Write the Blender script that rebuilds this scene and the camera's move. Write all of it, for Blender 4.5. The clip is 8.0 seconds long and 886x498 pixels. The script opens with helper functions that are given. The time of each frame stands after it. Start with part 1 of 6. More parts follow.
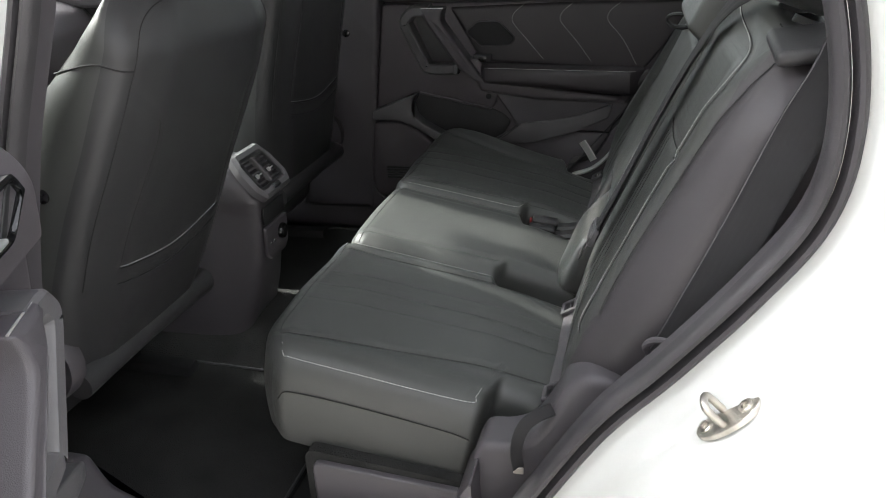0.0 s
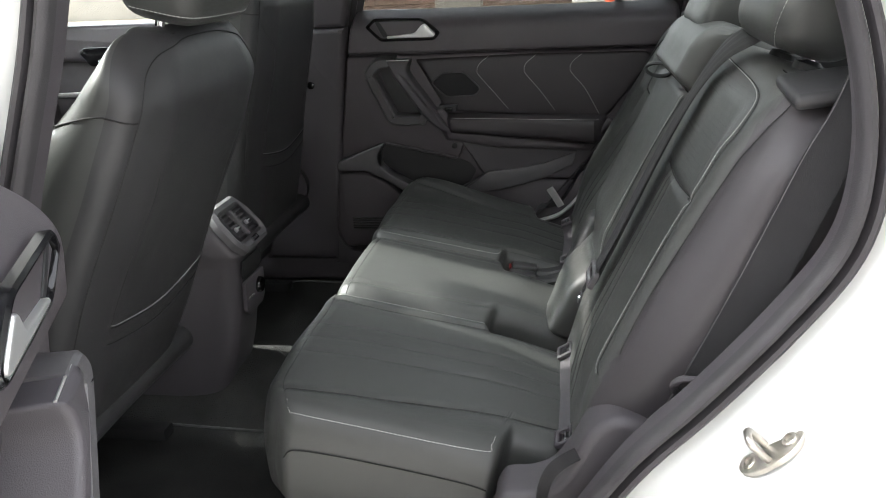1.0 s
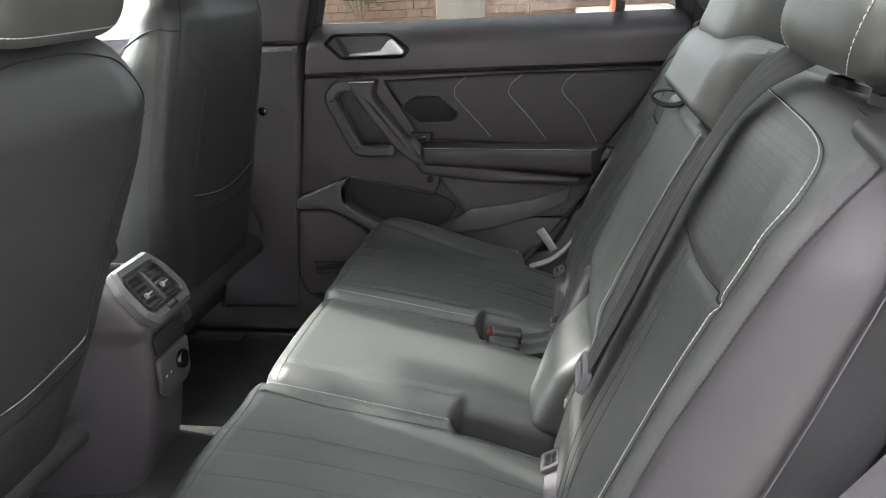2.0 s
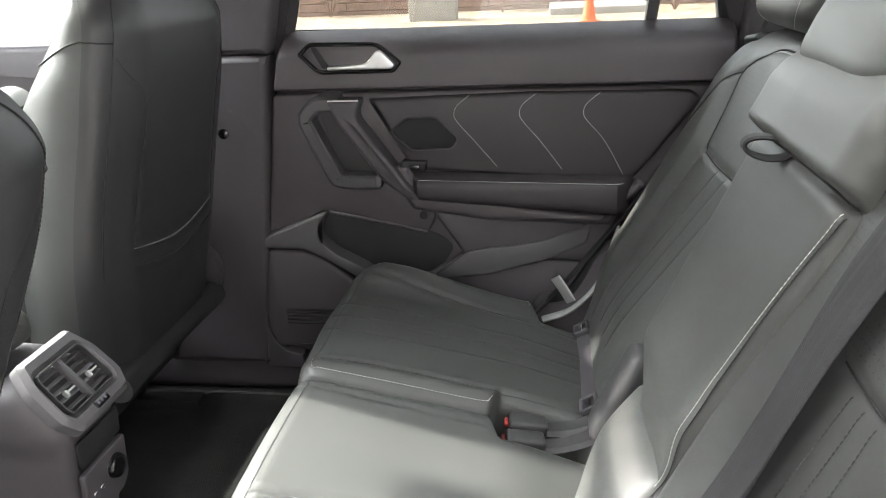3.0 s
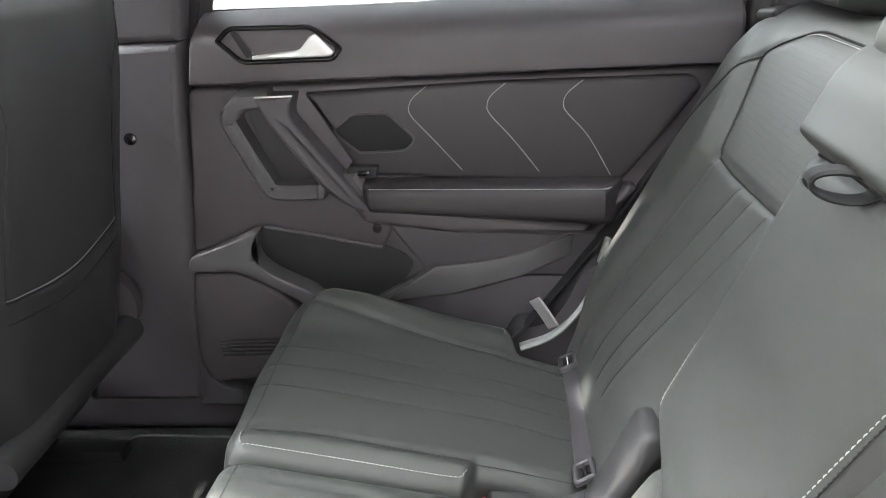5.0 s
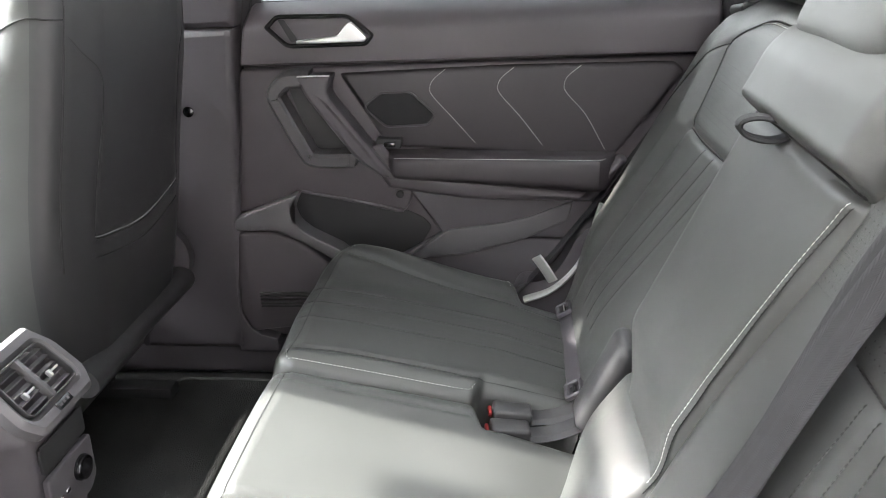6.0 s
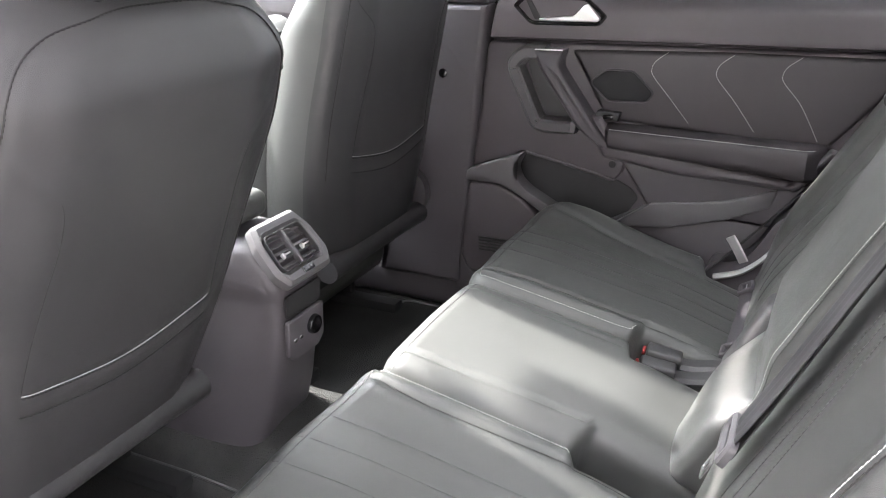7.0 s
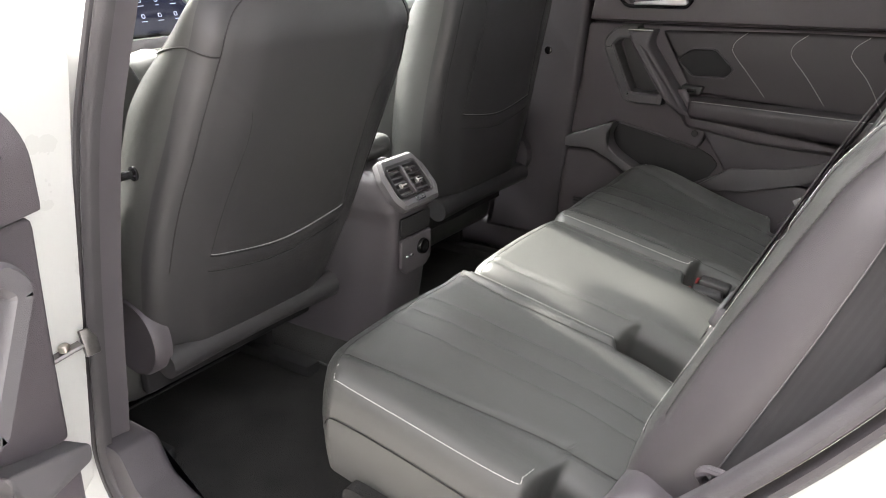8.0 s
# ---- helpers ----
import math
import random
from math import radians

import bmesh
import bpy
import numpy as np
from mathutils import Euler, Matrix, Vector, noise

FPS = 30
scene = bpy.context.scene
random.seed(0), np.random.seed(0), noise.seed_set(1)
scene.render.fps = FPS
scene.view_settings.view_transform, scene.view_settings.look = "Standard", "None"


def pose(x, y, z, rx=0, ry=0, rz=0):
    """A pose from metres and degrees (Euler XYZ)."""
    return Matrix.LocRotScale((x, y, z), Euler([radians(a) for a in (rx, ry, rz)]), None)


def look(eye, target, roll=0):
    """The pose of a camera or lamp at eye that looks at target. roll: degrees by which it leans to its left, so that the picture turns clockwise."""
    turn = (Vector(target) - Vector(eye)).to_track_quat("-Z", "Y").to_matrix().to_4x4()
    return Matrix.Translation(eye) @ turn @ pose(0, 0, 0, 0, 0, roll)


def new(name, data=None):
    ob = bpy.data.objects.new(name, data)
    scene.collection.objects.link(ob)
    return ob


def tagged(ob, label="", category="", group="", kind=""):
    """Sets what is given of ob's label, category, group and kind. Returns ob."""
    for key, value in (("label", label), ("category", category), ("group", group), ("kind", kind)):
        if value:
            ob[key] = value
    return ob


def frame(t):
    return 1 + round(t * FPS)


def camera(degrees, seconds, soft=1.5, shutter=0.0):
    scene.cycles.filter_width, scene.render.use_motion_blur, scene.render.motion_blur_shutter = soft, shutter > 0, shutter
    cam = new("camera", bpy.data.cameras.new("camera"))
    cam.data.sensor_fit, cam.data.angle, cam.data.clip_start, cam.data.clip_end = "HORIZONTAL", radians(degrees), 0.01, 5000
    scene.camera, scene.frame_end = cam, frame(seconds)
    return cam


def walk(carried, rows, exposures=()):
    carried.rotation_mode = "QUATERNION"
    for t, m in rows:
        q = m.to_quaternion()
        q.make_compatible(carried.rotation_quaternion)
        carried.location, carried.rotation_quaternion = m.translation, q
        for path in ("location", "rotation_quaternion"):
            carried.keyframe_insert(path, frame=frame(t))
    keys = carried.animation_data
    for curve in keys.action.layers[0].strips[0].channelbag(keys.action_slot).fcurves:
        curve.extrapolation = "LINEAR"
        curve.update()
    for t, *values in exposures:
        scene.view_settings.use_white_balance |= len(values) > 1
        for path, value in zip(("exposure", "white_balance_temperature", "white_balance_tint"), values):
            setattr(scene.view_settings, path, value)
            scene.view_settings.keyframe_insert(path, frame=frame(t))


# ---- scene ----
cam = camera(59.1, 8.0, soft=0.8)
EXPOSURE = [(0, 3.3, 6400, 10), (1.0, 3.5, 6400, 10), (1.7, 3.95, 6400, 11), (2.8, 4.45, 6550, 12), (4.7, 4.95, 6450, 12), (6.0, 4.9, 6450, 14), (7.0, 5.0, 6450, 17), (8.0, 4.4, 6750, 15)]
PATH = [
    (0, (0.541, -1.503, 1.299), (0.058, 0.262, 0.491), -3.2),
    (0.5, (0.457, -1.542, 1.311), (0.08, 0.282, 0.583), -3.2),
    (1, (0.429, -1.521, 1.298), (0.116, 0.327, 0.601), -2.8),
    (1.5, (0.453, -1.378, 1.281), (0.134, 0.478, 0.607), -3.2),
    (1.7, (0.47, -1.301, 1.275), (0.14, 0.555, 0.606), -3.3),
    (2.8, (0.373, -0.928, 1.286), (0.068, 0.928, 0.606), -3.0),
    (3, (0.355, -0.879, 1.289), (0.102, 0.981, 0.599), -2.5),
    (3.5, (0.335, -0.74, 1.301), (0.148, 1.106, 0.556), -2.3),
    (4, (0.323, -0.633, 1.3), (0.151, 1.207, 0.535), -2.5),
    (4.5, (0.32, -0.605, 1.294), (0.159, 1.231, 0.518), -2.9),
    (4.7, (0.326, -0.596, 1.298), (0.16, 1.234, 0.509), -3.4),
    (5.8, (0.34, -0.773, 1.282), (0.195, 1.07, 0.519), -2.9),
    (6, (0.343, -0.825, 1.295), (0.154, 1.011, 0.525), -2.7),
    (6.5, (0.398, -0.919, 1.283), (-0.075, 0.873, 0.532), -2.1),
    (7, (0.501, -1.02, 1.266), (-0.31, 0.652, 0.528), -1.1),
    (7.5, (0.586, -1.136, 1.256), (-0.434, 0.421, 0.526), -1.9),
    (8, (0.703, -1.266, 1.249), (-0.377, 0.251, 0.518), -1.2),
]
walk(cam, [(t, look(eye, target, roll)) for t, eye, target, roll in PATH], EXPOSURE)

# ---------------------------------------------------------------- light
world = bpy.data.worlds.new("sky")
scene.world = world
world.use_nodes = True
wn = world.node_tree.nodes
sky = wn.new("ShaderNodeTexSky")
sky.sky_type = "NISHITA"
sky.sun_disc = False
SUN_UP, SUN_ROUND = 43.0, 169.0
sky.sun_elevation, sky.sun_rotation = radians(SUN_UP), radians(90 - SUN_ROUND)
sky.air_density, sky.dust_density, sky.ozone_density = 1.0, 3.0, 1.0
wn["Background"].inputs["Strength"].default_value = 0.15
hazy = wn.new("ShaderNodeHueSaturation")
hazy.inputs["Saturation"].default_value = 0.15
world.node_tree.links.new(sky.outputs["Color"], hazy.inputs["Color"])
world.node_tree.links.new(hazy.outputs["Color"], wn["Background"].inputs["Color"])
sun = new("sun", bpy.data.lights.new("sun", "SUN"))
sun.data.energy, sun.data.angle, sun.data.color = 1.15, radians(2.0), (1.0, 0.95, 0.88)
_az, _el = radians(SUN_ROUND), radians(SUN_UP)
SUN_DIR = Vector((math.cos(_az) * math.cos(_el), math.sin(_az) * math.cos(_el), math.sin(_el)))
sun.matrix_world = look(SUN_DIR * 30, (0, 0, 0))


# ---------------------------------------------------------------- materials
def mat(name, colour, rough=0.5, metal=0.0, vary=0.15, scale=8.0, bump=(), spec=0.5, coat=0.0, dust=0.0, rough_vary=0.08):
    """Procedural surface: colour drifts at a large scale, fine relief from the bump list of (kind, scale, height in metres)."""
    m = bpy.data.materials.new(name)
    m.use_nodes = True
    n, l = m.node_tree.nodes, m.node_tree.links
    b = n["Principled BSDF"]
    b.inputs["Metallic"].default_value = metal
    b.inputs["Specular IOR Level"].default_value = spec
    b.inputs["Coat Weight"].default_value = coat
    co = n.new("ShaderNodeTexCoord")
    big = n.new("ShaderNodeTexNoise")
    big.inputs["Scale"].default_value, big.inputs["Detail"].default_value = scale, 6.0
    l.new(co.outputs["Object"], big.inputs["Vector"])
    ramp = n.new("ShaderNodeMapRange")
    ramp.inputs["To Min"].default_value, ramp.inputs["To Max"].default_value = 1 - vary, 1 + vary
    ramp.inputs["From Min"].default_value, ramp.inputs["From Max"].default_value = 0.3, 0.7
    l.new(big.outputs["Fac"], ramp.inputs["Value"])
    mul = n.new("ShaderNodeMix")
    mul.data_type, mul.blend_type = "RGBA", "MULTIPLY"
    mul.inputs["Factor"].default_value = 1.0
    mul.inputs[6].default_value = (*colour, 1)
    l.new(ramp.outputs["Result"], mul.inputs[7])
    last = mul.outputs[2]
    if dust:
        fine = n.new("ShaderNodeTexNoise")
        fine.inputs["Scale"].default_value, fine.inputs["Detail"].default_value = 900.0, 2.0
        l.new(co.outputs["Object"], fine.inputs["Vector"])
        cut = n.new("ShaderNodeMapRange")
        cut.inputs["From Min"].default_value, cut.inputs["From Max"].default_value = 0.74, 0.8
        cut.inputs["To Max"].default_value = dust
        l.new(fine.outputs["Fac"], cut.inputs["Value"])
        add = n.new("ShaderNodeMix")
        add.data_type = "RGBA"
        l.new(cut.outputs["Result"], add.inputs["Factor"])
        l.new(last, add.inputs[6])
        add.inputs[7].default_value = (0.35, 0.33, 0.3, 1)
        last = add.outputs[2]
    l.new(last, b.inputs["Base Color"])
    rr = n.new("ShaderNodeMapRange")
    rr.inputs["To Min"].default_value, rr.inputs["To Max"].default_value = rough - rough_vary, min(1, rough + rough_vary)
    mid = n.new("ShaderNodeTexNoise")
    mid.inputs["Scale"].default_value, mid.inputs["Detail"].default_value = scale * 4, 4.0
    l.new(co.outputs["Object"], mid.inputs["Vector"])
    l.new(mid.outputs["Fac"], rr.inputs["Value"])
    l.new(rr.outputs["Result"], b.inputs["Roughness"])
    normal = None
    for kind, size, height in bump:
        if kind == "cells":
            t = n.new("ShaderNodeTexVoronoi")
            t.feature = "DISTANCE_TO_EDGE"
            out = t.outputs["Distance"]
            t.inputs["Scale"].default_value = size
        elif kind == "weave":
            t = n.new("ShaderNodeTexWave")
            t.inputs["Scale"].default_value, t.inputs["Distortion"].default_value = size, 0.5
            out = t.outputs["Fac"]
        else:
            t = n.new("ShaderNodeTexNoise")
            t.inputs["Scale"].default_value, t.inputs["Detail"].default_value = size, 3.0
            out = t.outputs["Fac"]
        l.new(co.outputs["Object"], t.inputs["Vector"])
        bm_node = n.new("ShaderNodeBump")
        bm_node.inputs["Strength"].default_value, bm_node.inputs["Distance"].default_value = 1.0, height
        l.new(out, bm_node.inputs["Height"])
        if normal:
            l.new(normal, bm_node.inputs["Normal"])
        normal = bm_node.outputs["Normal"]
    if normal:
        l.new(normal, b.inputs["Normal"])
    return m


LEATHER = mat("black_leather", (0.060, 0.0615, 0.0585), 0.42, vary=0.10, scale=5, bump=[("noise", 6, 0.0009), ("cells", 900, 0.00028), ("noise", 260, 0.00012)], dust=0.16)
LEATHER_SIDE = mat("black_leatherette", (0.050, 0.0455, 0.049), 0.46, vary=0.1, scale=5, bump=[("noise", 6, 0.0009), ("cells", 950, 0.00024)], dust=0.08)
LEATHER_BACK = mat("dark_seat_back_vinyl", (0.036, 0.0355, 0.037), 0.42, vary=0.1, scale=5, bump=[("noise", 6, 0.0009), ("cells", 950, 0.00024)], dust=0.06)
PLASTIC = mat("grained_plastic", (0.066, 0.060, 0.066), 0.50, vary=0.08, scale=6, bump=[("noise", 900, 0.00035)])
PLASTIC_SOFT = mat("soft_touch_plastic", (0.075, 0.066, 0.072), 0.42, vary=0.1, scale=5, bump=[("noise", 1000, 0.0005)])
PLASTIC_GREY = mat("grey_plastic", (0.092, 0.088, 0.092), 0.4, vary=0.08, scale=7, bump=[("noise", 900, 0.0003)])
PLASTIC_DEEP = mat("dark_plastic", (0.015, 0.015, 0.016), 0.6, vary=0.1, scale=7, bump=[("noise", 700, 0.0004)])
WEBBING = mat("black_fabric_webbing", (0.012, 0.012, 0.013), 0.75, vary=0.12, scale=30, bump=[("noise", 900, 0.0004)])
PLASTIC_DARK = mat("charcoal_plastic", (0.036, 0.035, 0.036), 0.5, vary=0.1, scale=8, bump=[("noise", 800, 0.0003)])
GLOSS = mat("piano_black", (0.008, 0.008, 0.009), 0.12, vary=0.05, spec=0.6)
SATIN = mat("satin_silver", (0.78, 0.78, 0.77), 0.38, metal=0.8, vary=0.05)
CHROME = mat("chrome", (0.75, 0.75, 0.76), 0.15, metal=1.0, vary=0.05)
STEEL = mat("zinc_steel", (0.55, 0.52, 0.47), 0.35, metal=1.0, vary=0.2, scale=40, bump=[("noise", 300, 0.0004)])
STEEL_DARK = mat("weathered_steel", (0.22, 0.21, 0.20), 0.4, metal=1.0, vary=0.3, scale=40, bump=[("noise", 300, 0.0004)])
PAINT = mat("white_car_paint", (0.53, 0.54, 0.52), 0.3, vary=0.04, scale=4, coat=0.6, bump=[("noise", 60, 0.0003)])
RUBBER = mat("rubber_seal", (0.04, 0.037, 0.04), 0.48, vary=0.15, scale=15, bump=[("noise", 400, 0.0003)])
WEB = mat("belt_webbing", (0.044, 0.043, 0.045), 0.7, vary=0.1, scale=20, bump=[("weave", 900, 0.0003)], spec=0.25)
INSERT = mat("dark_insert_vinyl", (0.036, 0.031, 0.034), 0.5, vary=0.1, scale=5, bump=[("noise", 5, 0.001), ("cells", 950, 0.00025)])
CARPET = mat("black_carpet", (0.031, 0.031, 0.030), 0.95, vary=0.3, scale=14, bump=[("noise", 350, 0.004)], spec=0.15, dust=0.2)
MAT_FABRIC = mat("floor_mat_fabric", (0.033, 0.033, 0.032), 0.95, vary=0.25, scale=10, bump=[("noise", 420, 0.004)], spec=0.15, dust=0.3)
LINER = mat("headliner", (0.52, 0.50, 0.47), 0.9, vary=0.05, scale=6, bump=[("noise", 500, 0.0008)])
THREAD = mat("pale_thread", (0.52, 0.52, 0.50), 0.7, vary=0.15, scale=60)
THREAD_DARK = mat("dark_thread", (0.045, 0.045, 0.045), 0.6, vary=0.15, scale=60)
PIPING = mat("pale_piping", (0.40, 0.40, 0.39), 0.5, vary=0.1, scale=40)
RED = mat("red_button", (0.20, 0.012, 0.012), 0.45, vary=0.1)
SPEAKER = mat("speaker_mesh", (0.01, 0.01, 0.011), 0.7, vary=0.1, bump=[("cells", 500, 0.001)])


def glass_material(name, tint):
    """A thin pane: it lets tinted light straight through and mirrors by Fresnel."""
    m = bpy.data.materials.new(name)
    m.use_nodes = True
    n, l = m.node_tree.nodes, m.node_tree.links
    n.remove(n["Principled BSDF"])
    clear, shine, mix, fres = n.new("ShaderNodeBsdfTransparent"), n.new("ShaderNodeBsdfGlossy"), n.new("ShaderNodeMixShader"), n.new("ShaderNodeFresnel")
    clear.inputs["Color"].default_value = (*tint, 1)
    shine.inputs["Roughness"].default_value = 0.02
    fres.inputs["IOR"].default_value = 1.45
    l.new(fres.outputs["Fac"], mix.inputs["Fac"])
    l.new(clear.outputs["BSDF"], mix.inputs[1])
    l.new(shine.outputs["BSDF"], mix.inputs[2])
    l.new(mix.outputs["Shader"], n["Material Output"].inputs["Surface"])
    return m


GLASS = glass_material("window_glass", (0.93, 0.96, 0.95))
GLASS_DARK = glass_material("privacy_glass", (0.50, 0.515, 0.51))
GLASS_ROOF = glass_material("tinted_roof_glass", (0.66, 0.675, 0.655))
# Near-black that puts groove, hole and vent throat shade into the colour
RECESS_SHADE = mat("recess_shade_black", (0.010, 0.010, 0.010), 0.7, vary=0.1, scale=60)


# ---------------------------------------------------------------- mesh tools
def mesh_object(name, verts, faces, material, parent=None, smooth=True, label="", sharp=35):
    me = bpy.data.meshes.new(name)
    me.from_pydata([tuple(map(float, v)) for v in verts], [], [tuple(int(i) for i in f) for f in faces])
    me.validate()
    me.materials.append(material)
    if smooth:
        me.polygons.foreach_set("use_smooth", [True] * len(me.polygons))
        me.set_sharp_from_angle(angle=radians(sharp))
    me.update()
    ob = new(name, me)
    if parent:
        ob.parent = parent
    if label:
        ob["label"] = label
    return ob


def part(name, bm, material, parent, label="", smooth=True, sharp=35):
    """Links a bmesh as one mesh object under a thing or a part."""
    me = bpy.data.meshes.new(name)
    bmesh.ops.recalc_face_normals(bm, faces=bm.faces)
    bm.to_mesh(me)
    bm.free()
    me.materials.append(material)
    if smooth:
        me.polygons.foreach_set("use_smooth", [True] * len(me.polygons))
        me.set_sharp_from_angle(angle=radians(sharp))
    ob = new(name, me)
    if parent:
        ob.parent = parent
    if label:
        ob["label"] = label
    return ob


def thing(name, label, category, at=(0, 0, 0), group="", kind=""):
    ob = new(name)
    ob.location = at
    ob.empty_display_size = 0.05
    return tagged(ob, label, category, group, kind)


def grid_faces(n, m, offset=0, wrap=False):
    f = []
    cols = m if wrap else m - 1
    for i in range(n - 1):
        for j in range(cols):
            k = (j + 1) % m
            f.append((offset + i * m + j, offset + i * m + k, offset + (i + 1) * m + k, offset + (i + 1) * m + j))
    return f


def frame_matrix(origin, along, across, out):
    """Columns: the pad's length, its width and its outward side."""
    return np.array([along, across, out], float).T, np.array(origin, float)


def poly_distance(a, b, pts):
    d = np.full(a.shape, 9.0)
    for (x0, y0), (x1, y1) in zip(pts, pts[1:]):
        dx, dy = x1 - x0, y1 - y0
        t = np.clip(((a - x0) * dx + (b - y0) * dy) / max(dx * dx + dy * dy, 1e-12), 0, 1)
        d = np.minimum(d, np.hypot(a - x0 - t * dx, b - y0 - t * dy))
    return d


def curve_points(pts, n=12):
    """Catmull-Rom through the points."""
    p = [np.array(q, float) for q in pts]
    p = [2 * p[0] - p[1]] + p + [2 * p[-1] - p[-2]]
    out = []
    for i in range(1, len(p) - 2):
        for k in range(n):
            t = k / n
            out.append(0.5 * (2 * p[i] + (p[i + 1] - p[i - 1]) * t + (2 * p[i - 1] - 5 * p[i] + 4 * p[i + 1] - p[i + 2]) * t * t
                              + (3 * p[i] - p[i - 1] - 3 * p[i + 1] + p[i + 2]) * t ** 3))
    out.append(p[-2])
    return [tuple(q) for q in out]


class Pad:
    """An upholstered body: a domed face with rounded borders, seams pressed in, and a skirt down to its back."""

    def __init__(self, fm, a0, a1, lo, hi, height, r=0.04, depth=0.1, seams=(), bulge=0.0, taper=0.0, warp=None, flare=None):
        self.R, self.o = fm
        self.a0, self.a1, self.r, self.depth, self.bulge, self.taper = a0, a1, r, depth, bulge, taper
        self.lo = lo if callable(lo) else (lambda a, v=lo: np.full(np.shape(a), float(v)))
        self.hi = hi if callable(hi) else (lambda a, v=hi: np.full(np.shape(a), float(v)))
        self.height, self.seams, self.warp, self.flare = height, seams, warp, flare

    def deep(self, a):
        return self.depth(a) if callable(self.depth) else self.depth + 0.0 * a

    def dots(self, name, a0, a1, lo, hi, material, parent, step=0.0085, r=0.0008):
        """Rows of small punched holes between two bounds that follow the length."""
        verts, faces = [], []
        for i, a in enumerate(np.arange(a0, a1, step)):
            for b in np.arange(lo(a) + (step / 2 if i % 2 else 0.0), hi(a), step):
                ang = np.arange(6) * math.pi / 3
                o = len(verts)
                verts.extend(self.at(a + r * np.cos(ang), b + r * np.sin(ang), 0.0005))
                faces.append(tuple(range(o, o + 6)))
        ob = mesh_object(name, verts, faces, material, parent, False)
        return tagged(ob, "fine punched holes in the leather", kind="stuff")

    def local(self, a, b, press=True):
        a, b = np.array(a, float), np.array(b, float)
        r, lo, hi = self.r, self.lo(a), self.hi(a)
        ea0, ea1 = np.clip(self.a0 + r - a, 0, r), np.clip(a - self.a1 + r, 0, r)
        eb0, eb1 = np.clip(lo + r - b, 0, r), np.clip(b - hi + r, 0, r)
        ea, eb = ea0 + ea1, eb0 + eb1
        ln = np.hypot(ea, eb)
        k = np.where(ln > r, r / np.maximum(ln, 1e-9), 1.0)
        a2 = a + np.where(ea0 > 0, 1, -1) * ea * (1 - k)
        b2 = b + np.where(eb0 > 0, 1, -1) * eb * (1 - k)
        h = self.height(a2, b2) - (r - np.sqrt(np.maximum(r * r - np.minimum(ln, r) ** 2, 0)))
        if press:
            for pts, deep, wide in self.seams:
                d = poly_distance(a2, b2, pts)
                h = h - deep * np.exp(-(d / wide) ** 2) + 0.12 * deep * np.exp(-((d - 2.6 * wide) / (1.6 * wide)) ** 2)
        if self.warp:
            a2 = a2 + self.warp(a2, b2)
        return a2, b2, h

    def at(self, a, b, lift=0.0):
        a2, b2, h = self.local(a, b)
        return np.stack([a2, b2, h + lift], -1) @ self.R.T + self.o

    def build(self, name, material, parent, step=0.006, label="", side_material=None, side_from=None):
        r, n_edge = self.r, 7
        edge = r * (1 - np.cos(np.linspace(0, math.pi / 2, n_edge)))
        n = max(6, int((self.a1 - self.a0 - 2 * r) / step))
        a = np.concatenate([self.a0 + edge, np.linspace(self.a0 + r, self.a1 - r, n)[1:-1], self.a1 - edge[::-1]])
        w = float(np.max(self.hi(a) - self.lo(a)))
        m = max(6, int((w - 2 * r) / step))
        t = np.linspace(0, 1, m)[1:-1]
        lo, hi = self.lo(a)[:, None], self.hi(a)[:, None]
        b = np.concatenate([lo + edge[None], (lo + r) + t[None] * (hi - lo - 2 * r), hi - edge[::-1][None]], 1)
        A = np.repeat(a[:, None], b.shape[1], 1)
        a2, b2, h = self.local(A, b)
        N, M = A.shape
        P = np.stack([a2, b2, h], -1)
        verts = list(P.reshape(-1, 3))
        faces = grid_faces(N, M)
        ring = [j for j in range(M)] + [i * M + M - 1 for i in range(1, N)] + [(N - 1) * M + j for j in range(M - 2, -1, -1)] + [i * M for i in range(N - 2, 0, -1)]
        base = np.array([verts[i] for i in ring])
        c = base.mean(0)
        prev = ring
        for k in range(1, 7):
            s = k / 6
            q = base.copy()
            q[:, 2] = base[:, 2] * (1 - s) - self.deep(base[:, 0]) * s
            f = self.bulge * math.sin(math.pi * s) - self.taper * s
            d = base[:, :2] - c[:2]
            q[:, :2] += d / np.maximum(np.linalg.norm(d, axis=1, keepdims=True), 1e-6) * f
            if self.flare:
                q[:, 1] += np.sign(base[:, 1] - c[1]) * self.flare(base[:, 0]) * s
            cur = list(range(len(verts), len(verts) + len(ring)))
            verts.extend(q)
            for i in range(len(ring)):
                j = (i + 1) % len(ring)
                faces.append((prev[i], cur[i], cur[j], prev[j]))
            prev = cur
        faces.append(tuple(prev))
        W = np.array(verts) @ self.R.T + self.o
        faces = [tuple(reversed(f)) for f in faces]
        ob = mesh_object(name, W, faces, material, parent, True, label, 60)
        if side_material:
            ob.data.materials.append(side_material)
            for f in ob.data.polygons[(N - 1) * (M - 1):]:
                f.material_index = 1
            if side_from:
                for k in range((N - 1) * (M - 1)):
                    if side_from(a2.flat[(k // (M - 1)) * M + k % (M - 1)], b2.flat[(k // (M - 1)) * M + k % (M - 1)]):
                        ob.data.polygons[k].material_index = 1
        return ob

